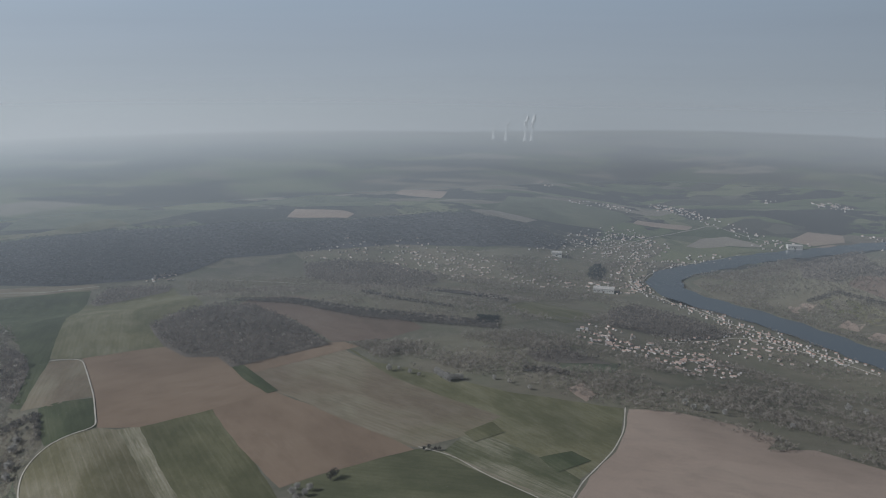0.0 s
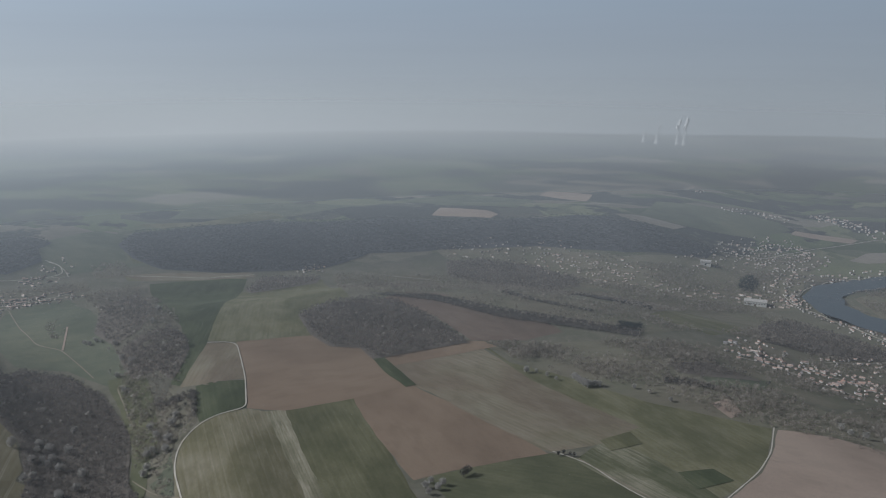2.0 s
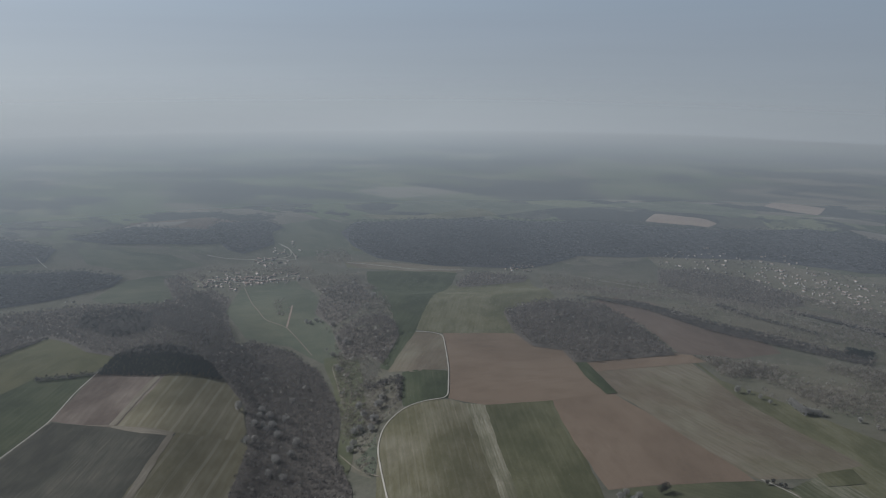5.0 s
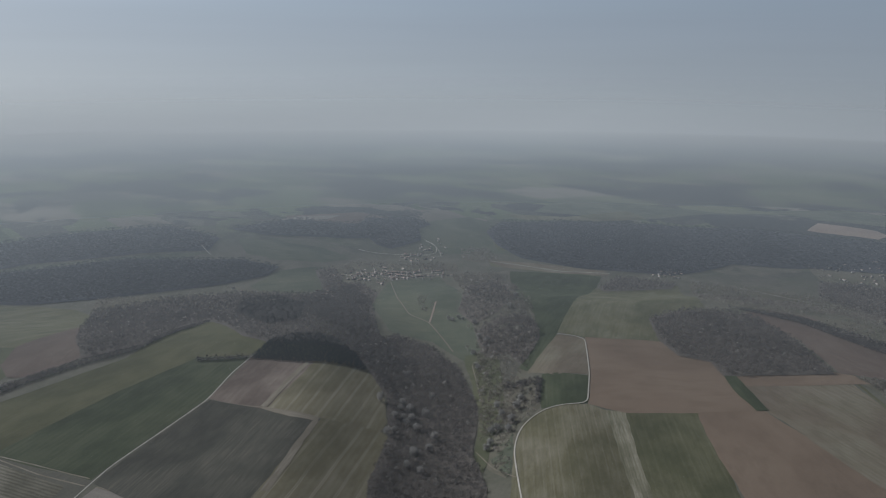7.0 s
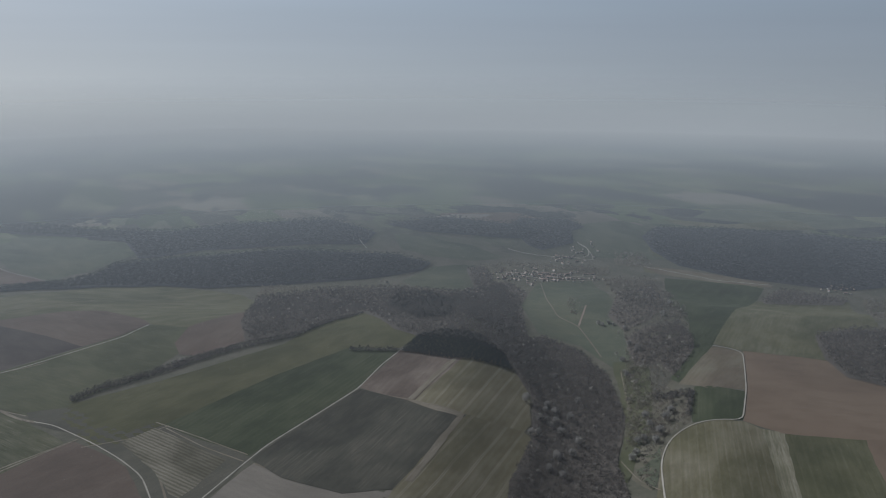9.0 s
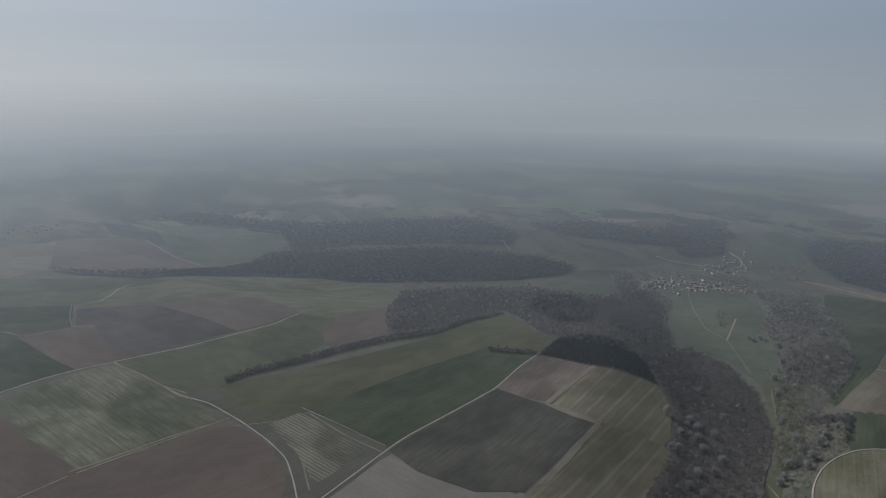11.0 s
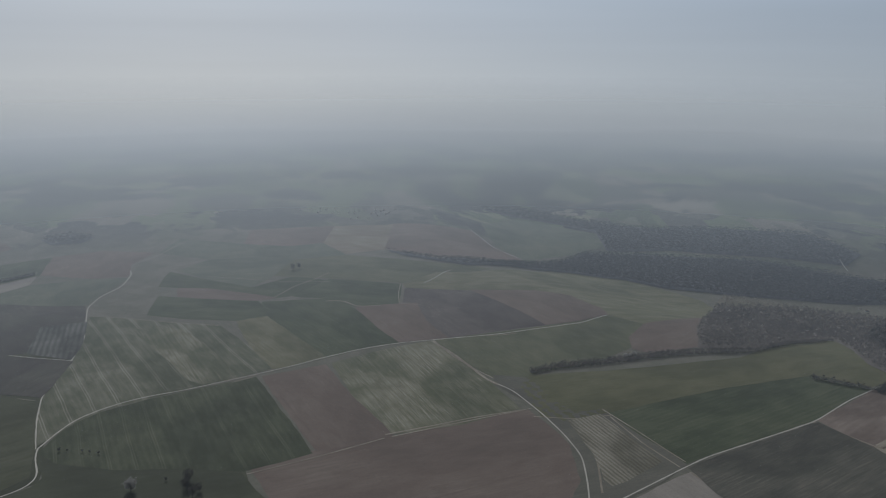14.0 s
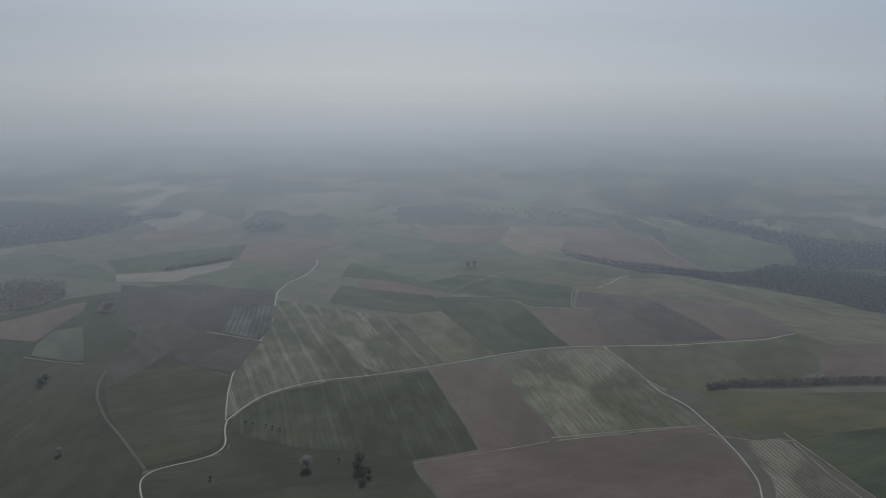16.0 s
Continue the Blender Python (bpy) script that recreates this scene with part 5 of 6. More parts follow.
# woods and scrub
bare_wood([(-438, 1184), (-417, 1247), (-360, 1288), (-310, 1287), (-239, 1219), (-161, 1110), (-236, 1051), (-275, 1020), (-304, 1059), (-345, 1056), (-389, 1099)],
     6.8, 0.9, "small bare oak wood amid the fields")
budding([(-438, 1184), (-417, 1247), (-360, 1288), (-310, 1287), (-239, 1219), (-161, 1110), (-236, 1051), (-275, 1020), (-304, 1059), (-345, 1056), (-389, 1099)],
     26, 0.8, "pale budding trees in the little wood")
bare_wood([(-690, 817), (-629, 779), (-561, 696), (-509, 598), (-419, 479), (-334, 535), (-404, 657), (-461, 718), (-518, 819), (-614, 923), (-702, 977), (-783, 990), (-775, 861)],
     6.6, 0.85, "leafless wood filling the ravine", DARKER_TWIGS)
budding([(-690, 817), (-629, 779), (-561, 696), (-509, 598), (-419, 479), (-334, 535), (-404, 657), (-461, 718), (-518, 819), (-614, 923), (-702, 977), (-783, 990), (-775, 861)],
     16, 0.8, "pale budding trees in the ravine wood")
conifer_wood([(-815, 716), (-846, 785), (-836, 820), (-795, 859), (-739, 844), (-691, 812), (-720, 777), (-742, 747)],
     3.8, 0.48, "dark conifer plantation on the rim")
scrub([(-950, 1396), (-904, 1434), (-870, 1494), (-734, 1300), (-578, 1081), (-539, 1016), (-498, 904), (-490, 843), (-525, 847), (-600, 940), (-648, 1017), (-707, 1088)],
     7.5, 0.95, "grey scrub and old orchard on the slope", 0.1)
scrub([(-481, 775), (-521, 864), (-516, 893), (-472, 886), (-429, 814), (-436, 773), (-391, 678), (-424, 694)],
     7.5, 0.9, "loose scrub by the farm track")
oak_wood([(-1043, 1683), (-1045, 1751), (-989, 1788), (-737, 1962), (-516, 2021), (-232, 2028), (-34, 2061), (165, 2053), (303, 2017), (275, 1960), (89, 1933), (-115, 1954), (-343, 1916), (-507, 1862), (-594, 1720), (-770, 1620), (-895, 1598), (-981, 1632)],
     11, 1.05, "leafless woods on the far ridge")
scrub([(-102, 1066), (-68, 1112), (93, 1114), (176, 1136), (170, 1044), (233, 1019), (294, 972), (430, 1107), (643, 1127), (722, 1078), (477, 694), (440, 753), (385, 794), (341, 802), (284, 871), (206, 893), (79, 942), (-48, 1024)],
     7.5, 1.05, "leafless slope woods above the village", -0.1)
scrub([(-129, 1254), (81, 1188), (139, 1253), (267, 1361), (470, 1413), (416, 1606), (309, 1709), (19, 1707), (-207, 1779), (-469, 1712), (-540, 1686), (-411, 1337), (-269, 1324)],
     9.5, 0.9, "bare trees and hedges in the side valley", -0.6)
hedge([(-363, 1318), (-251, 1331), (-131, 1278), (83, 1212), (81, 1178), (-127, 1231), (-246, 1299)],
     "dark bare hedge along the rim")
scrub([(190, 1180), (335, 1490), (538, 1464), (612, 1342), (688, 1215), (643, 1127), (435, 1121), (301, 999), (208, 1044)],
     8, 0.9, "garden trees among the village houses", 0.5)
scrub([(-357, 1915), (-115, 1944), (88, 1916), (295, 1959), (457, 2083), (571, 2073), (435, 1843), (370, 1776), (139, 1703), (-80, 1761), (-325, 1880)],
     10, 0.9, "garden trees among the hillside houses", 0.4)
bare_wood([(-666, 1510), (-675, 1616), (-562, 1658), (-554, 1612), (-642, 1478)],
     9, 0.9, "dark wood edge on the rim")
bare_wood([(-653, 1025), (-638, 1065), (-606, 1088), (-569, 1061), (-537, 1012), (-516, 929), (-559, 965), (-589, 954)],
     7, 0.95, "dense bare copse on the slope")
bare_wood([(-734, 1098), (-798, 1247), (-857, 1427), (-677, 1173), (-652, 1088), (-671, 1050)],
     9, 0.85, "bare copse on the slope")
hedge([(-474, 889), (-464, 887), (-431, 820), (-438, 822)],
     "short dark hedge by the paddock")
hedge([(-514, 874), (-469, 888), (-459, 878), (-497, 857)],
     "dark hedge along the slope")
hedge([(-869, 672), (-821, 720), (-814, 714), (-862, 667)],
     "low dark hedge between the fields")
hedge([(150, 1037), (236, 1051), (233, 1040), (149, 1028)],
     "dark tree row by the meadow")
bare_wood([(-321, 1861), (-245, 1887), (-111, 1870), (-30, 1810), (-11, 1739), (-101, 1683), (-225, 1720), (-299, 1760)],
     8.5, 0.9, "dark leafless wood below the houses")
bare_wood([(323, 1564), (386, 1624), (436, 1553), (479, 1477), (506, 1400), (455, 1365), (347, 1329), (285, 1350)],
     7.5, 0.9, "leafless wood between village and river")
bare_wood([(113, 1077), (170, 1099), (191, 1081), (228, 1052), (162, 1040), (125, 1046)],
     7.5, 0.9, "leafless wood above the meadow")
bare_wood([(-1090, 1207), (-1061, 1234), (-988, 1194), (-910, 1080), (-1000, 1123)],
     8, 0.8, "dark garden trees below the village")
scrub([(-852, 1142), (-838, 1159), (-800, 1126), (-782, 1094), (-810, 1094)],
     5, 0.7, "small clump of trees in the meadow")
planted("bank_trees", bank(1, 39, 9), 4.5, 0.9, BUSHY, SCRUB, "bare bushes and trees on the river bank", -0.6)
planted("bank_trees", bank(-1, 39, 9), 4.5, 0.9, BUSHY, SCRUB, "bare bushes and trees on the river bank", -0.6)
scrub([(-601, 938), (-586, 953), (-520, 862), (-475, 781), (-453, 732), (-467, 743), (-523, 833)],
     6.5, 0.8, "scrub beside the ravine path")
scrub([(-476, 813), (-469, 822), (-450, 799), (-437, 745), (-417, 696), (-425, 700), (-453, 757)],
     5.5, 0.7, "hedge bushes inside the bend of the track")
scrub([(-140, 1111), (-32, 1135), (84, 1171), (207, 1197), (195, 1117), (80, 1088), (-89, 1067)],
     6.5, 0.9, "bare scrub under the rim hedge")
scrub([(-52, 1856), (168, 1904), (485, 1935), (437, 1714), (255, 1642), (101, 1687), (-36, 1778)],
     10, 0.9, "loose bare trees on the valley floor")
scrub([(-1185, 1279), (-1165, 1356), (-1071, 1396), (-999, 1478), (-954, 1427), (-971, 1403), (-1067, 1352), (-1138, 1323), (-1072, 1220), (-1075, 1182)],
     8, 0.85, "garden trees round the valley village")
bare_wood([(-1191, 1241), (-1176, 1278), (-1117, 1240), (-1070, 1177), (-1084, 1152)],
     8, 0.85, "dark trees beside the village")
scrub([(-1036, 1557), (-997, 1604), (-940, 1564), (-945, 1523), (-995, 1505)],
     9, 0.85, "loose trees on the slope above the village")
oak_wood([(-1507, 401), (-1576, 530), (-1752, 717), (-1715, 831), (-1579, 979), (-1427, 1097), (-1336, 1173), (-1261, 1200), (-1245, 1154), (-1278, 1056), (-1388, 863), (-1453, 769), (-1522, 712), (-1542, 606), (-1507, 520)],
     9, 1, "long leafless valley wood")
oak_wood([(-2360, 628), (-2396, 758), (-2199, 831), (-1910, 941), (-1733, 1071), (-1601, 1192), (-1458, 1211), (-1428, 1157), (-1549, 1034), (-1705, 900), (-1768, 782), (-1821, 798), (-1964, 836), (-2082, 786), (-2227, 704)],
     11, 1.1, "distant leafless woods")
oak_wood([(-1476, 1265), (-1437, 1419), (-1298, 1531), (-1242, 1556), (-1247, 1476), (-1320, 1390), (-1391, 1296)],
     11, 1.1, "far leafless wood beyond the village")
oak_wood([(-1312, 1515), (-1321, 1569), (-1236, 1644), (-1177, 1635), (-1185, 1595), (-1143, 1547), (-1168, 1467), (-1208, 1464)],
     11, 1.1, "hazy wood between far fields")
# trees added to stand in for a dark shadow band below the ploughland
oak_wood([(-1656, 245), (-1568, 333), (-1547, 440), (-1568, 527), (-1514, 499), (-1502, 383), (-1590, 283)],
     9, 0.9, "narrow tree strip added for the dark shadow band under the ploughland")
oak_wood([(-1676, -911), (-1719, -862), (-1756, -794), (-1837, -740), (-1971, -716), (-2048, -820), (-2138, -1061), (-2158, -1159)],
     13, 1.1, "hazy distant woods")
bare_wood([(-1232, -718), (-1383, -800), (-1429, -724), (-1408, -659), (-1345, -631), (-1277, -652)],
     9, 1, "leafless copse in the fields", DARKER_TWIGS)
bare_wood([(-1257, -543), (-1303, -556), (-1310, -538), (-1279, -522), (-1248, -518)],
     8, 0.9, "small dark copse by the fallow", DARKER_TWIGS)
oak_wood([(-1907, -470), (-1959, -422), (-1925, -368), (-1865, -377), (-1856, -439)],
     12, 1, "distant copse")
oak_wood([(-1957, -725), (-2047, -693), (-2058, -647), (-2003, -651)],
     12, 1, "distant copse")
hedge([(-1515, -521), (-1578, -443), (-1605, -414), (-1619, -417), (-1591, -448), (-1527, -525)],
     "dark hedge along the pale strip")
hedge([(-954, 326), (-964, 362), (-966, 428), (-970, 472), (-975, 522), (-975, 572), (-965, 631), (-966, 661), (-979, 704), (-1004, 780), (-1034, 834), (-1024, 795), (-994, 710), (-977, 663), (-981, 632), (-991, 577), (-995, 524), (-991, 473), (-983, 435), (-984, 370), (-970, 330)],
     "thick bare hedge between fields")
bare_wood([(-999, 588), (-1084, 632), (-1321, 805), (-1280, 947), (-1197, 1045), (-1088, 1105), (-1072, 1218), (-965, 1147), (-802, 971), (-670, 893), (-713, 857), (-774, 818), (-823, 776), (-891, 774), (-1051, 842), (-1012, 767), (-979, 681), (-984, 647)],
     9, 0.95, "bare wood along the side valley", DARKER_TWIGS)
bare_wood([(-1083, 1084), (-1066, 1211), (-939, 1105), (-816, 973), (-804, 912), (-883, 908)],
     9, 0.9, "dark bare trees below the village", DARKER_TWIGS)
scrub([(-1325, 802), (-1389, 860), (-1286, 952), (-1206, 1053), (-1105, 1107), (-1085, 1027), (-1138, 938), (-1240, 904)],
     9, 0.9, "loose trees between the valley fields")
conifer_wood([(-1100, 938), (-1163, 1014), (-1128, 1069), (-1043, 1051), (-893, 892), (-914, 841)],
     4.4, 0.6, "dark conifer copse in the side valley")
scrub([(546, 1762), (590, 1803), (717, 1875), (842, 1957), (836, 1671), (944, 1576), (775, 1257), (751, 1336), (701, 1410), (655, 1497), (608, 1573), (563, 1641)],
     7.5, 1, "scrub and orchards on the river hill")
bare_wood([(816, 1893), (942, 1965), (858, 1622), (888, 1550), (826, 1598), (786, 1605), (744, 1666)],
     9, 0.9, "leafless wood on the river hill")
hedge([(717, 1569), (771, 1569), (824, 1484), (850, 1431), (855, 1441), (829, 1494), (775, 1579), (720, 1583)],
     "dark tree row on the river hill")
conifer_wood([(46, 1207), (54, 1248), (89, 1253), (83, 1203)],
     4.4, 0.6, "dark conifer clump above the village")
conifer_wood([(327, 1820), (338, 1868), (355, 1897), (372, 1900), (376, 1864), (362, 1818), (341, 1800)],
     4.4, 0.6, "dark conifers in the town park")
hedge([(103, 1021), (140, 1020), (164, 1001), (163, 989), (134, 1002), (102, 1004)],
     "dark tree row below the meadow")
hedge([(-139, 1366), (-60, 1317), (14, 1291), (14, 1301), (-61, 1329), (-141, 1386)],
     "thin hedge in the side valley")
hedge([(-101, 1687), (15, 1404), (115, 1403), (117, 1433), (18, 1662), (-102, 1706)],
     "thin hedge in the side valley")
scrub([(330, 781), (359, 810), (374, 803), (359, 785)],
     7, 0.9, "bush clump on the edge of the seedbed")
budding([(-894, 1341), (-827, 1460), (-594, 1097), (-516, 943), (-482, 827), (-437, 729), (-528, 829), (-641, 980)],
     20, 0.9, "pale budding trees on the valley slope")
budding([(-999, 588), (-1084, 632), (-1321, 805), (-1280, 947), (-1197, 1045), (-891, 774), (-1051, 842), (-1012, 767), (-979, 681), (-984, 647)],
     26, 0.9, "pale budding trees along the side valley")

# villages: houses along their lanes
street([(211, 1247), (243, 1233), (272, 1183), (310, 1181), (357, 1180), (395, 1166), (436, 1148)],
     13, 0.9, "houses of the near village")
street([(212, 1160), (248, 1152), (282, 1138), (316, 1111), (352, 1095)],
     15, 0.75, "houses of the near village")
street([(364, 1285), (439, 1347), (512, 1389), (554, 1381), (582, 1341), (614, 1304), (649, 1258), (678, 1210)],
     14, 0.8, "houses of the near village")
street([(260, 1323), (284, 1283), (287, 1234)],
     13, 0.8, "houses of the near village")
street([(360, 1190), (423, 1265), (493, 1280), (549, 1259)],
     20, 0.6, "houses of the near village")
street([(414, 1797), (420, 1736), (456, 1695), (475, 1630), (495, 1558), (516, 1501), (539, 1452), (571, 1414), (596, 1363), (623, 1314), (661, 1265)],
     11, 0.95, "houses along the river road")
street([(508, 1519), (528, 1436), (559, 1396), (584, 1370)],
     16, 0.6, "houses along the river road")
# the houses further off, past counting
far_houses([(-1112, 1232), (-1116, 1281), (-1071, 1290), (-1013, 1283)],
     12, "crowded roofs of the valley village")
far_houses([(-1036, 1294), (-1006, 1331), (-970, 1402)],
     11, "white houses at the edge of the valley village")
far_houses([(-1118, 1302), (-1058, 1321), (-1000, 1342)],
     12, "crowded roofs of the valley village")
far_houses([(-1121, 1445), (-1083, 1465), (-1064, 1503)],
     13, "white houses of the upper hamlet")
far_houses([(-1070, 1113), (-1053, 1126)],
     14, "barns in the side valley")
far_houses([(-638, 1717), (-601, 1722), (-572, 1732)],
     16, "sheds on the valley road")
far_houses([(293, 2656), (342, 2684)],
     18, "distant hamlet")
far_houses([(1165, 2579), (1200, 2540), (1248, 2509)],
     22, "distant hamlet")
far_houses([(212, 1208), (243, 1192), (271, 1163), (310, 1147)],
     17, "small houses and barns of the near village")
far_houses([(310, 1217), (351, 1207), (398, 1202), (445, 1197)],
     15, "small houses and barns of the near village")
far_houses([(311, 1092), (367, 1130), (416, 1138)],
     15, "small houses and barns of the near village")
far_houses([(429, 1316), (500, 1327), (557, 1302), (607, 1265)],
     26, "small houses and barns of the near village")
far_houses([(500, 1384), (555, 1399), (587, 1330)],
     20, "small houses and barns of the near village")
far_houses([(414, 1797), (424, 1871), (459, 1945), (516, 2023), (553, 2089)],
     11, "crowded roofs of the old town")
far_houses([(319, 1774), (369, 1740), (420, 1736)],
     12.1, "crowded roofs of the old town")
far_houses([(420, 1736), (451, 1777), (418, 1770)],
     9.9, "crowded roofs of the old town")
far_houses([(470, 1859), (530, 1914), (625, 1963), (686, 2003)],
     15.4, "crowded roofs of the old town")
far_houses([(313, 1993), (350, 2048), (401, 2098), (467, 2132), (516, 2117)],
     12, "houses on the hill above the town", 0.8)
far_houses([(381, 1982), (432, 2031), (485, 2079), (536, 2108)],
     12.8, "houses on the hill above the town", 0.8)
far_houses([(363, 2043), (409, 2058), (459, 2093)],
     14.4, "houses on the hill above the town", 0.8)
far_houses([(220, 1905), (271, 1936), (311, 1982)],
     12.8, "houses on the hill above the town", 0.8)
far_houses([(382, 1947), (434, 1971), (501, 2020)],
     13.6, "houses on the hill above the town", 0.8)
far_houses([(320, 1947), (368, 1984), (419, 2000)],
     16, "houses on the hill above the town", 0.8)
far_houses([(-331, 1899), (-273, 1912), (-235, 1933), (-182, 1943)],
     13.6, "pale houses strung up the side valley", 0.8)
far_houses([(-246, 1911), (-180, 1919), (-112, 1900), (-58, 1865)],
     15.2, "pale houses strung up the side valley", 0.8)
far_houses([(-114, 1939), (-60, 1934), (7, 1892), (86, 1867), (157, 1858)],
     14.4, "pale houses strung up the side valley", 0.8)
far_houses([(-126, 1913), (-59, 1902), (20, 1871), (110, 1845)],
     16, "pale houses strung up the side valley", 0.8)
far_houses([(-65, 1860), (-6, 1823), (38, 1778), (106, 1763)],
     14.4, "pale houses strung up the side valley", 0.8)
far_houses([(58, 1813), (121, 1800), (182, 1782)],
     17.6, "pale houses strung up the side valley", 0.8)
far_houses([(137, 1759), (193, 1763), (268, 1769), (313, 1773)],
     17, "pale houses along the valley road")
far_houses([(353, 2326), (445, 2348), (533, 2300)],
     24, "distant row of houses")
far_houses([(676, 2612), (681, 2377), (717, 2303), (747, 2260)],
     18, "distant suburb")
far_houses([(625, 2382), (695, 2340), (738, 2292)],
     22, "distant suburb")
far_houses([(747, 2260), (804, 2204), (847, 2155), (895, 2087)],
     24, "distant sheds and houses by the river")
far_houses([(803, 2074), (902, 2122), (929, 2081)],
     26, "distant sheds and houses by the river")
far_houses([(1170, 2594), (1183, 2504), (1220, 2456)],
     22, "distant hamlet")
far_houses([(1174, 2215), (1180, 2144), (934, 1642)],
     22, "distant hamlet")
far_houses([(1025, 2634), (1060, 2609)],
     26, "distant hamlet")
far_houses([(265, 2661), (355, 2724)],
     26, "distant hamlet")
far_houses([(-1111, 1243), (-1080, 1274), (-1031, 1287), (-1000, 1323), (-965, 1394)],
     19.5, "small houses of the valley village", 0.75)
far_houses([(-1156, 1317), (-1099, 1315), (-1054, 1336)],
     22.5, "small houses of the valley village", 0.75)
far_houses([(-1121, 1445), (-1088, 1461), (-1062, 1500), (-1092, 1537), (-1125, 1544)],
     24, "small houses of the upper hamlet", 0.75)
far_houses([(-2267, 13), (-2330, 35), (-2291, 48)],
     20, "white barns of a distant farm")
far_houses([(-2201, 104), (-2133, 175), (-2101, 245), (-2139, 337)],
     40, "distant village on the plain", 0.7)
far_houses([(-2050, 211), (-2035, 265), (-2084, 315)],
     40, "distant village on the plain", 0.7)
far_houses([(-2164, -139), (-2199, -123)],
     26, "distant farm", 0.7)
far_houses([(-2149, 1217), (-2039, 1179)],
     20, "distant farm sheds")
far_houses([(-1032, 644), (-1082, 728), (-1093, 802), (-1045, 823)],
     55, "small houses among the valley trees", 0.7)
far_houses([(-1245, 1002), (-1208, 1066)],
     45, "small houses among the valley trees", 0.7)
far_houses([(-1061, 1123), (-1054, 1139)],
     20, "barns in the side valley")
# single trees and bushes
single_tree(BLOSSOM, (-750, -132), 13.2, "round pale budding tree in the pasture")
single_tree(BLOSSOM, (-773, -385), 9, "pale budding tree in the pasture")
single_tree(FIELD_TWIGS, (-744, -82), 10.5, "dark bare tree of a clump in the pasture")
single_tree(FIELD_TWIGS, (-727, -75), 10.5, "dark bare tree of a clump in the pasture")
single_tree(FIELD_TWIGS, (-736, -70), 10.5, "dark bare tree of a clump in the pasture")
single_tree(FIELD_TWIGS, (-759, -81), 10.5, "dark bare tree of a clump in the pasture")
single_tree(FIELD_TWIGS, (-846, -214), 3.6, "small bare field tree")
single_tree(FIELD_TWIGS, (-844, -206), 3.6, "small bare field tree")
single_tree(FIELD_TWIGS, (-840, -191), 3.6, "small bare field tree")
single_tree(FIELD_TWIGS, (-836, -183), 3.6, "small bare field tree")
single_tree(FIELD_TWIGS, (-832, -174), 3.6, "small bare field tree")
single_tree(FIELD_TWIGS, (-763, -102), 3.6, "small bare field tree")
single_tree(FIELD_TWIGS, (-724, -220), 3.6, "small bare field tree")
single_tree(FIELD_TWIGS, (-958, -493), 9, "bare tree by the fallow")
single_tree(FIELD_TWIGS, (-965, -488), 9, "bare tree by the fallow")
single_tree(FIELD_TWIGS, (-1264, -531), 9, "bare tree by the fallow")
single_tree(FIELD_TWIGS, (-1280, -530), 9, "bare tree by the fallow")
single_tree(FIELD_TWIGS, (-949, -486), 9, "bare tree by the fallow")
single_tree(FIELD_TWIGS, (-1543, 51), 11, "bare tree alone in the field")
single_tree(FIELD_TWIGS, (-1551, 63), 11, "bare tree alone in the field")
single_tree(FIELD_TWIGS, (-105, 730), 11, "dark bare tree at the field corner")
single_tree(FIELD_TWIGS, (-108, 725), 11, "dark bare tree at the field corner")
single_tree(BLOSSOM, (-140, 697), 7, "pale flowering bush at the field corner")
single_tree(BLOSSOM, (-137, 707), 7, "pale flowering bush at the field corner")
single_tree(BLOSSOM, (-128, 696), 7, "pale flowering bush at the field corner")
single_tree(BLOSSOM, (-125, 705), 7, "pale flowering bush at the field corner")
single_tree(BLOSSOM, (-135, 686), 7, "pale flowering bush at the field corner")
single_tree(FIELD_TWIGS, (-20, 785), 5, "low bush on the field path")
single_tree(FIELD_TWIGS, (-15, 789), 5, "low bush on the field path")
single_tree(FIELD_TWIGS, (-8, 786), 5, "low bush on the field path")
single_tree(FIELD_TWIGS, (-4, 786), 5, "low bush on the field path")
single_tree(BLOSSOM, (-8, 997), 9.6, "whitish flowering tree on the rim")
single_tree(BLOSSOM, (-3, 986), 9.6, "whitish flowering tree on the rim")
single_tree(BLOSSOM, (3, 978), 9.6, "whitish flowering tree on the rim")
single_tree(BLOSSOM, (7, 974), 9.6, "whitish flowering tree on the rim")
single_tree(BLOSSOM, (16, 979), 9.6, "whitish flowering tree on the rim")
single_tree(BLOSSOM, (22, 979), 9.6, "whitish flowering tree on the rim")
single_tree(BLOSSOM, (-57, 1012), 6, "whitish flowering bush on the rim")
single_tree(BLOSSOM, (-43, 1001), 6, "whitish flowering bush on the rim")
single_tree(BLOSSOM, (-31, 991), 6, "whitish flowering bush on the rim")
single_tree(BLOSSOM, (64, 980), 6, "whitish flowering bush on the rim")
single_tree(BLOSSOM, (82, 969), 6, "whitish flowering bush on the rim")
single_tree(BLOSSOM, (105, 947), 6, "whitish flowering bush on the rim")
single_tree(BLOSSOM, (-600, 768), 10.5, "pale flowering tree in the ravine")
single_tree(BLOSSOM, (-581, 750), 10.5, "pale flowering tree in the ravine")
single_tree(BLOSSOM, (-570, 742), 10.5, "pale flowering tree in the ravine")
single_tree(BLOSSOM, (-572, 755), 10.5, "pale flowering tree in the ravine")
single_tree(BLOSSOM, (-552, 738), 10.5, "pale flowering tree in the ravine")
single_tree(BLOSSOM, (-515, 684), 10.5, "pale flowering tree in the ravine")
single_tree(BLOSSOM, (-487, 657), 10.5, "pale flowering tree in the ravine")
single_tree(BLOSSOM, (-566, 713), 10.5, "pale flowering tree in the ravine")
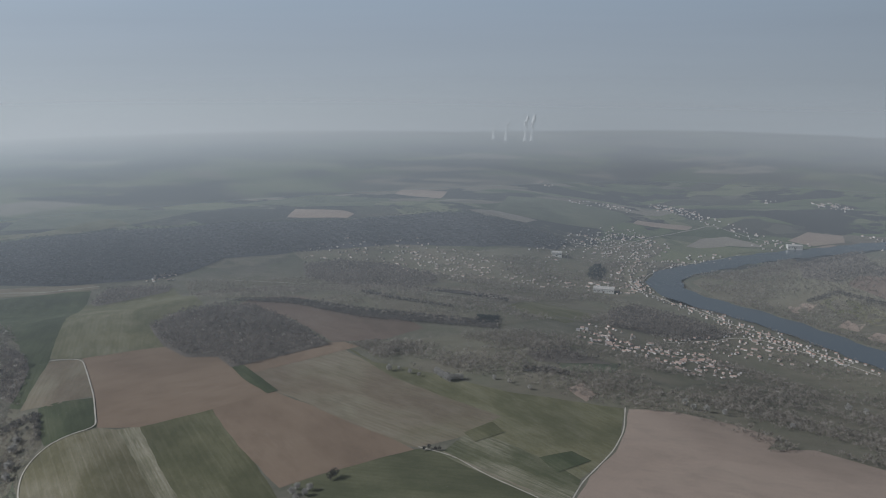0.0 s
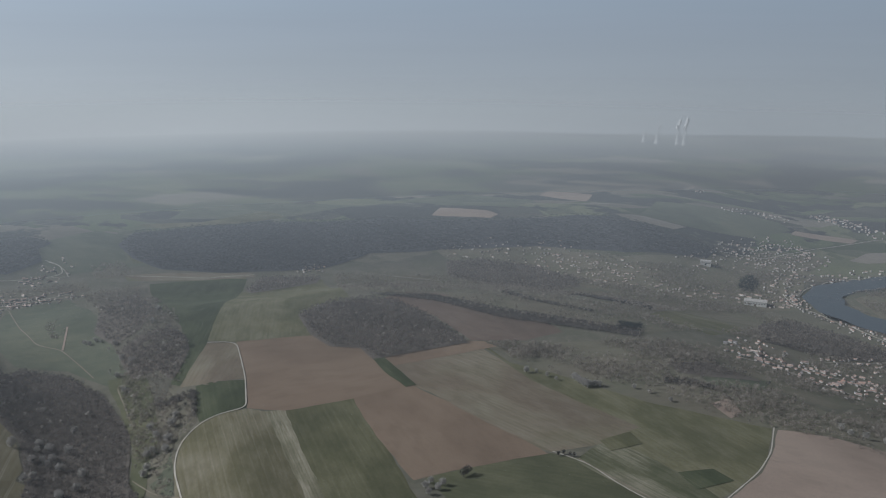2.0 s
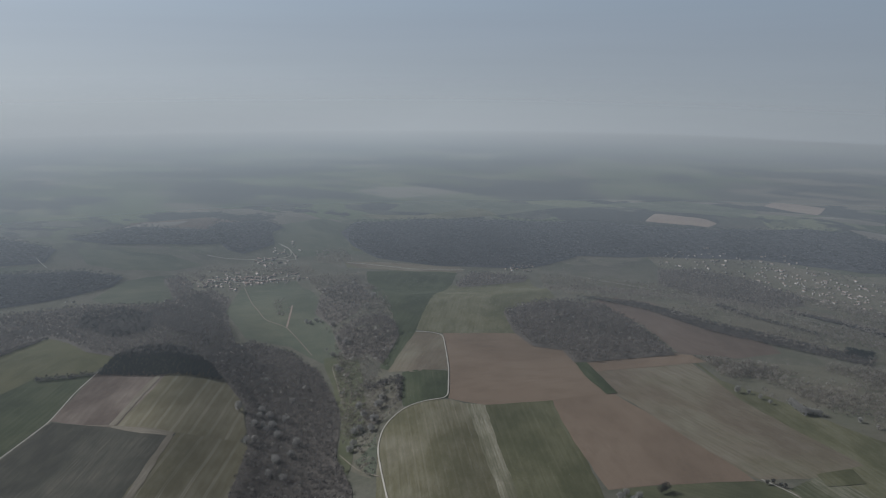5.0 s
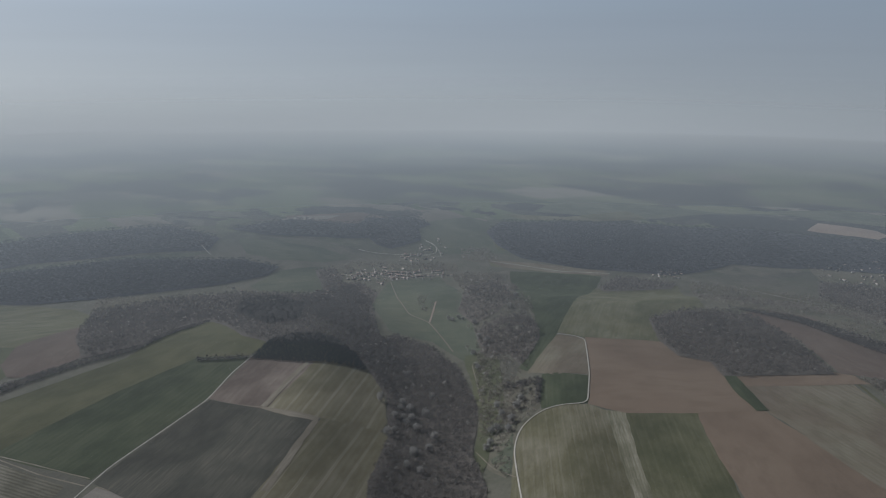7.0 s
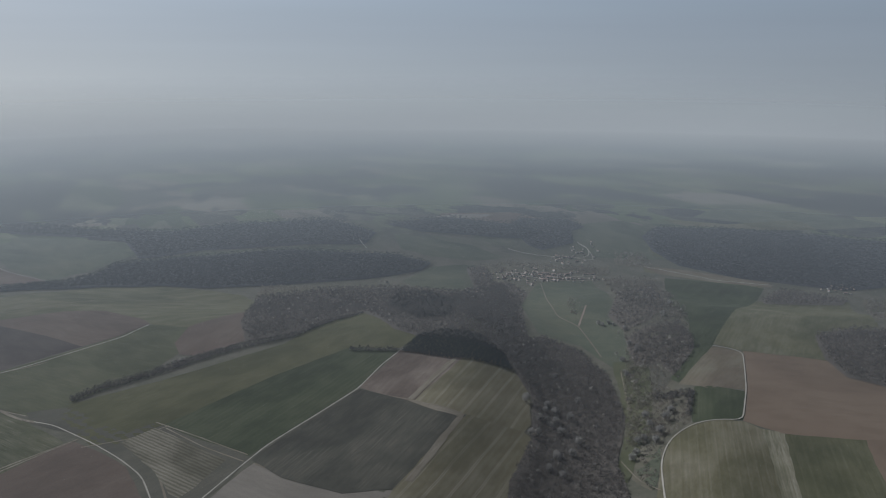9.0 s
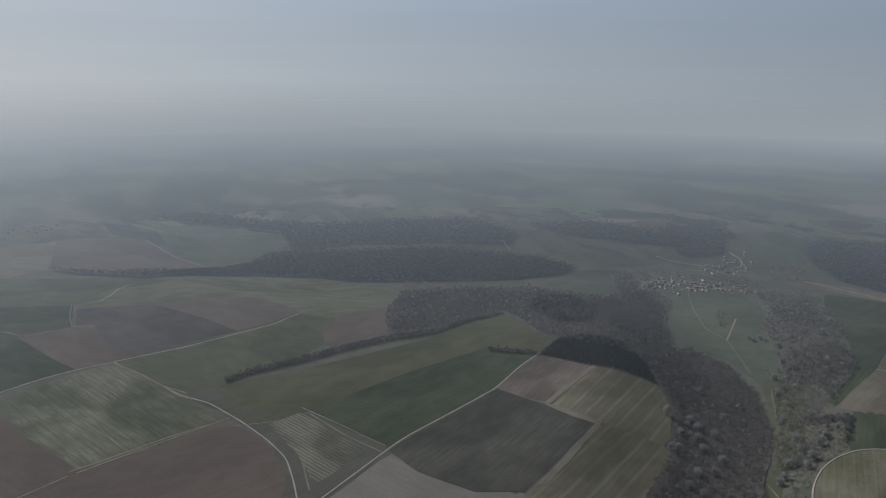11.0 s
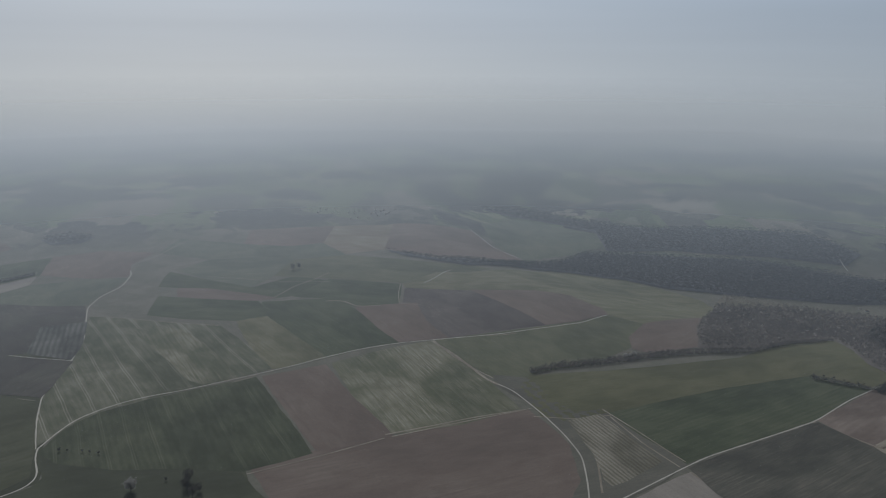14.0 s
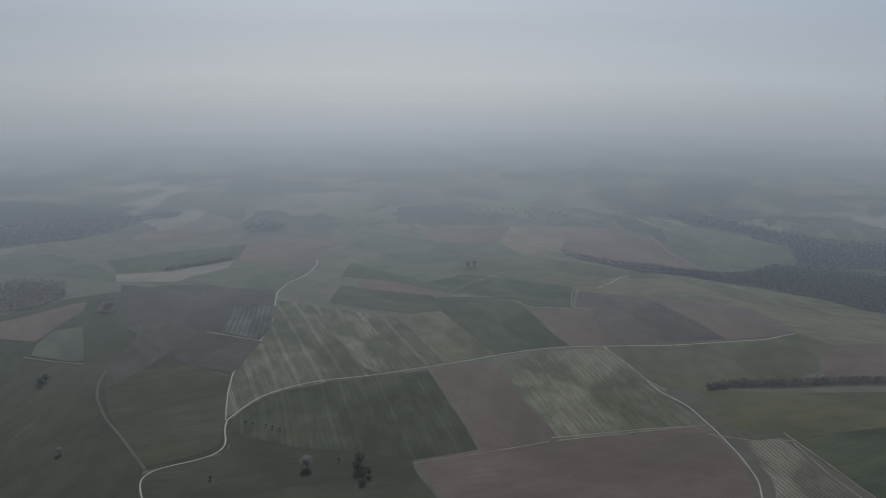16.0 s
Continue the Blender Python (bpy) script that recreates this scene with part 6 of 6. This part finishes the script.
single_tree(BLOSSOM, (-510, 704), 10.5, "pale flowering tree in the ravine")
single_tree(BLOSSOM, (-506, 658), 10.5, "pale flowering tree in the ravine")
single_tree(BLOSSOM, (-448, 784), 11.2, "whitish flowering tree beside the farm track")
single_tree(BLOSSOM, (-442, 766), 11.2, "whitish flowering tree beside the farm track")
single_tree(BLOSSOM, (-458, 767), 11.2, "whitish flowering tree beside the farm track")
single_tree(BLOSSOM, (-459, 815), 11.2, "whitish flowering tree beside the farm track")
single_tree(BLOSSOM, (-463, 832), 11.2, "whitish flowering tree beside the farm track")
single_tree(BLOSSOM, (-470, 798), 11.2, "whitish flowering tree beside the farm track")
single_tree(BLOSSOM, (-449, 738), 11.2, "whitish flowering tree beside the farm track")
single_tree(BLOSSOM, (-447, 727), 11.2, "whitish flowering tree beside the farm track")
single_tree(BLOSSOM, (-462, 762), 11.2, "whitish flowering tree beside the farm track")
single_tree(BLOSSOM, (-489, 819), 11.2, "whitish flowering tree beside the farm track")
single_tree(BLOSSOM, (-672, 1051), 10.4, "whitish flowering bush on the slope")
single_tree(BLOSSOM, (-635, 1006), 10.4, "whitish flowering bush on the slope")
single_tree(BLOSSOM, (-618, 964), 10.4, "whitish flowering bush on the slope")
single_tree(BLOSSOM, (-586, 926), 10.4, "whitish flowering bush on the slope")
single_tree(BLOSSOM, (-612, 992), 10.4, "whitish flowering bush on the slope")
single_tree(BLOSSOM, (-643, 1108), 10.4, "whitish flowering bush on the slope")
single_tree(BLOSSOM, (-663, 1164), 10.4, "whitish flowering bush on the slope")
single_tree(FIELD_TWIGS, (-490, 874), 6, "bare hedge tree by the paddock")
single_tree(FIELD_TWIGS, (-473, 852), 6, "bare hedge tree by the paddock")
single_tree(FIELD_TWIGS, (-479, 871), 6, "bare hedge tree by the paddock")
single_tree(FIELD_TWIGS, (-463, 855), 6, "bare hedge tree by the paddock")
single_tree(FIELD_TWIGS, (-463, 867), 6, "bare hedge tree by the paddock")
single_tree(FIELD_TWIGS, (-454, 865), 6, "bare hedge tree by the paddock")
single_tree(FIELD_TWIGS, (-447, 851), 6, "bare hedge tree by the paddock")
single_tree(FIELD_TWIGS, (-439, 834), 6, "bare hedge tree by the paddock")
single_tree(BLOSSOM, (-983, 470), 7, "whitish flowering bush in the hedge")
single_tree(BLOSSOM, (-985, 477), 7, "whitish flowering bush in the hedge")
single_tree(BLOSSOM, (-986, 484), 7, "whitish flowering bush in the hedge")
single_tree(FIELD_TWIGS, (-872, 677), 3.2, "bare hedge bush between the fields")
single_tree(FIELD_TWIGS, (-866, 687), 3.2, "bare hedge bush between the fields")
single_tree(FIELD_TWIGS, (-858, 696), 3.2, "bare hedge bush between the fields")
single_tree(FIELD_TWIGS, (-848, 703), 3.2, "bare hedge bush between the fields")
single_tree(FIELD_TWIGS, (-837, 714), 3.2, "bare hedge bush between the fields")
single_tree(FIELD_TWIGS, (-833, 720), 3.2, "bare hedge bush between the fields")
hall(346, 1727, -14, 44, 22, "long white hall at the foot of the old town")
hall(270, 1926, -10, 24, 12, "pale block of flats on the hill above the town")
hall(897, 2071, -8, 36, 16, "pale depot hall on the river plain")
single_tree(BLOSSOM, (-606, 781), 10.5, "pale flowering tree in the ravine")
single_tree(BLOSSOM, (-589, 743), 10.5, "pale flowering tree in the ravine")
single_tree(BLOSSOM, (-589, 774), 10.5, "pale flowering tree in the ravine")
single_tree(BLOSSOM, (-567, 776), 10.5, "pale flowering tree in the ravine")
single_tree(BLOSSOM, (-521, 731), 10.5, "pale flowering tree in the ravine")
single_tree(BLOSSOM, (-569, 702), 10.5, "pale flowering tree in the ravine")
single_tree(BLOSSOM, (-521, 690), 10.5, "pale flowering tree in the ravine")
single_tree(BLOSSOM, (-628, 764), 10.5, "pale flowering tree in the ravine")
single_tree(BLOSSOM, (-592, 825), 10.5, "pale flowering tree in the ravine")
single_tree(BLOSSOM, (-661, 864), 10.5, "pale flowering tree in the ravine")
single_tree(BLOSSOM, (285, 915), 9.1, "whitish flowering bush on the slope")
single_tree(BLOSSOM, (291, 901), 9.1, "whitish flowering bush on the slope")
single_tree(BLOSSOM, (306, 898), 9.1, "whitish flowering bush on the slope")
single_tree(BLOSSOM, (325, 893), 9.1, "whitish flowering bush on the slope")
single_tree(BLOSSOM, (396, 873), 9.1, "whitish flowering bush on the slope")
single_tree(BLOSSOM, (546, 1043), 9.1, "whitish flowering bush on the slope")
single_tree(BLOSSOM, (566, 1035), 9.1, "whitish flowering bush on the slope")
single_tree(BLOSSOM, (-3, 991), 9.1, "whitish flowering bush on the slope")
single_tree(BLOSSOM, (11, 978), 9.1, "whitish flowering bush on the slope")
single_tree(BLOSSOM, (-70, 1010), 9.1, "whitish flowering bush on the slope")
single_tree(BLOSSOM, (-734, 1070), 7.8, "whitish flowering bush on the slope")
single_tree(BLOSSOM, (-723, 1065), 7.8, "whitish flowering bush on the slope")
single_tree(BLOSSOM, (-716, 1071), 7.8, "whitish flowering bush on the slope")
single_tree(BLOSSOM, (-704, 1066), 7.8, "whitish flowering bush on the slope")

# ---- the power station far down the valley ----
CONCRETE = plain("pale_concrete", (0.62, 0.61, 0.59), (0.58, 0.57, 0.55), 0.02)
STEAM = plain("white_steam", (0.82, 0.82, 0.82), (0.79, 0.79, 0.79), 0.02)


def cooling_tower(x, y, tall):
    """A hyperbolic shell, open at the top, on a ring of legs."""
    tower = tagged(new("cooling_tower"), "pale concrete hyperbolic cooling tower on the river plain", "cooling tower", "cooling towers of the power station")
    n, rows = 32, 12
    verts, faces = [], []
    for i in range(rows):
        u = i / (rows - 1)
        r = 0.2 * tall * math.sqrt(1 + ((u - 0.75) / 0.62) ** 2)
        for inner in (0, 1):
            verts += [((r - inner * 1.2) * math.cos(k * 2 * math.pi / n), (r - inner * 1.2) * math.sin(k * 2 * math.pi / n), tall * (0.06 + 0.94 * u)) for k in range(n)]
    for i in range(rows - 1):
        for k in range(n):
            a, b = i * 2 * n + k, i * 2 * n + (k + 1) % n
            faces += [(a, b, b + 2 * n, a + 2 * n), (b + n, a + n, a + 3 * n, b + 3 * n)]
    for k in range(n):
        a, b = (rows - 1) * 2 * n + k, (rows - 1) * 2 * n + (k + 1) % n
        faces += [(a, b, b + n, a + n)]
    mesh_object("shell", verts, faces, CONCRETE, tower, True)
    bm = bmesh.new()
    r = 0.2 * tall * math.sqrt(1 + (0.75 / 0.62) ** 2)
    for k in range(24):
        a = k * 2 * math.pi / 24
        limb(bm, Vector((r * 1.03 * math.cos(a), r * 1.03 * math.sin(a), -4)), Vector((r * math.cos(a + 0.1), r * math.sin(a + 0.1), tall * 0.065)), 0.8, 0.8)
    part("leg_ring", bm, CONCRETE, tower)
    tower.matrix_world = pose(x, y, float(height(x, y)))
    return tower


def steam_plume(x, y, base, tall, wide, lean):
    """A ragged, billowing column of steam over a tower's mouth."""
    r = random.Random(int(x))
    rows, n = 26, 20
    p = [r.uniform(0, 6.28) for _ in range(6)]
    verts, faces = [], []
    for i in range(rows):
        u = i / (rows - 1)
        for k in range(n):
            a = k * 2 * math.pi / n
            puff = 0.7 + 0.3 * math.sin(9 * u + 2 * a + p[0]) * math.cos(3 * a + p[1]) + 0.22 * math.sin(23 * u + 4 * a + p[2]) + 0.12 * math.sin(41 * u - 5 * a + p[3])
            d = wide * (0.45 + 0.6 * u) * puff * math.sqrt(max(0.0, 1 - u ** 6))
            verts.append((x + d * math.cos(a) + lean * u * u + wide * 0.25 * math.sin(7 * u + p[4]), y + d * math.sin(a), base + tall * (u + 0.03 * math.sin(3 * a + 9 * u + p[5]))))
    for i in range(rows - 1):
        for k in range(n):
            a, b = i * n + k, i * n + (k + 1) % n
            faces.append((a, b, b + n, a + n))
    return tagged(mesh_object("steam_plume", verts, faces, STEAM, None, True), "white steam rising from a cooling tower", "steam", "steam plumes", "stuff")


for x, y, rise_, wide, lean in ((247, 4012, 14, 5, 3), (301, 3945, 46, 8, 8), (389, 3918, 70, 13, 2), (418, 3910, 76, 13, 6)):
    cooling_tower(x, y, 48)
    steam_plume(x, y, float(height(x, y)) + 45, rise_, wide, lean)
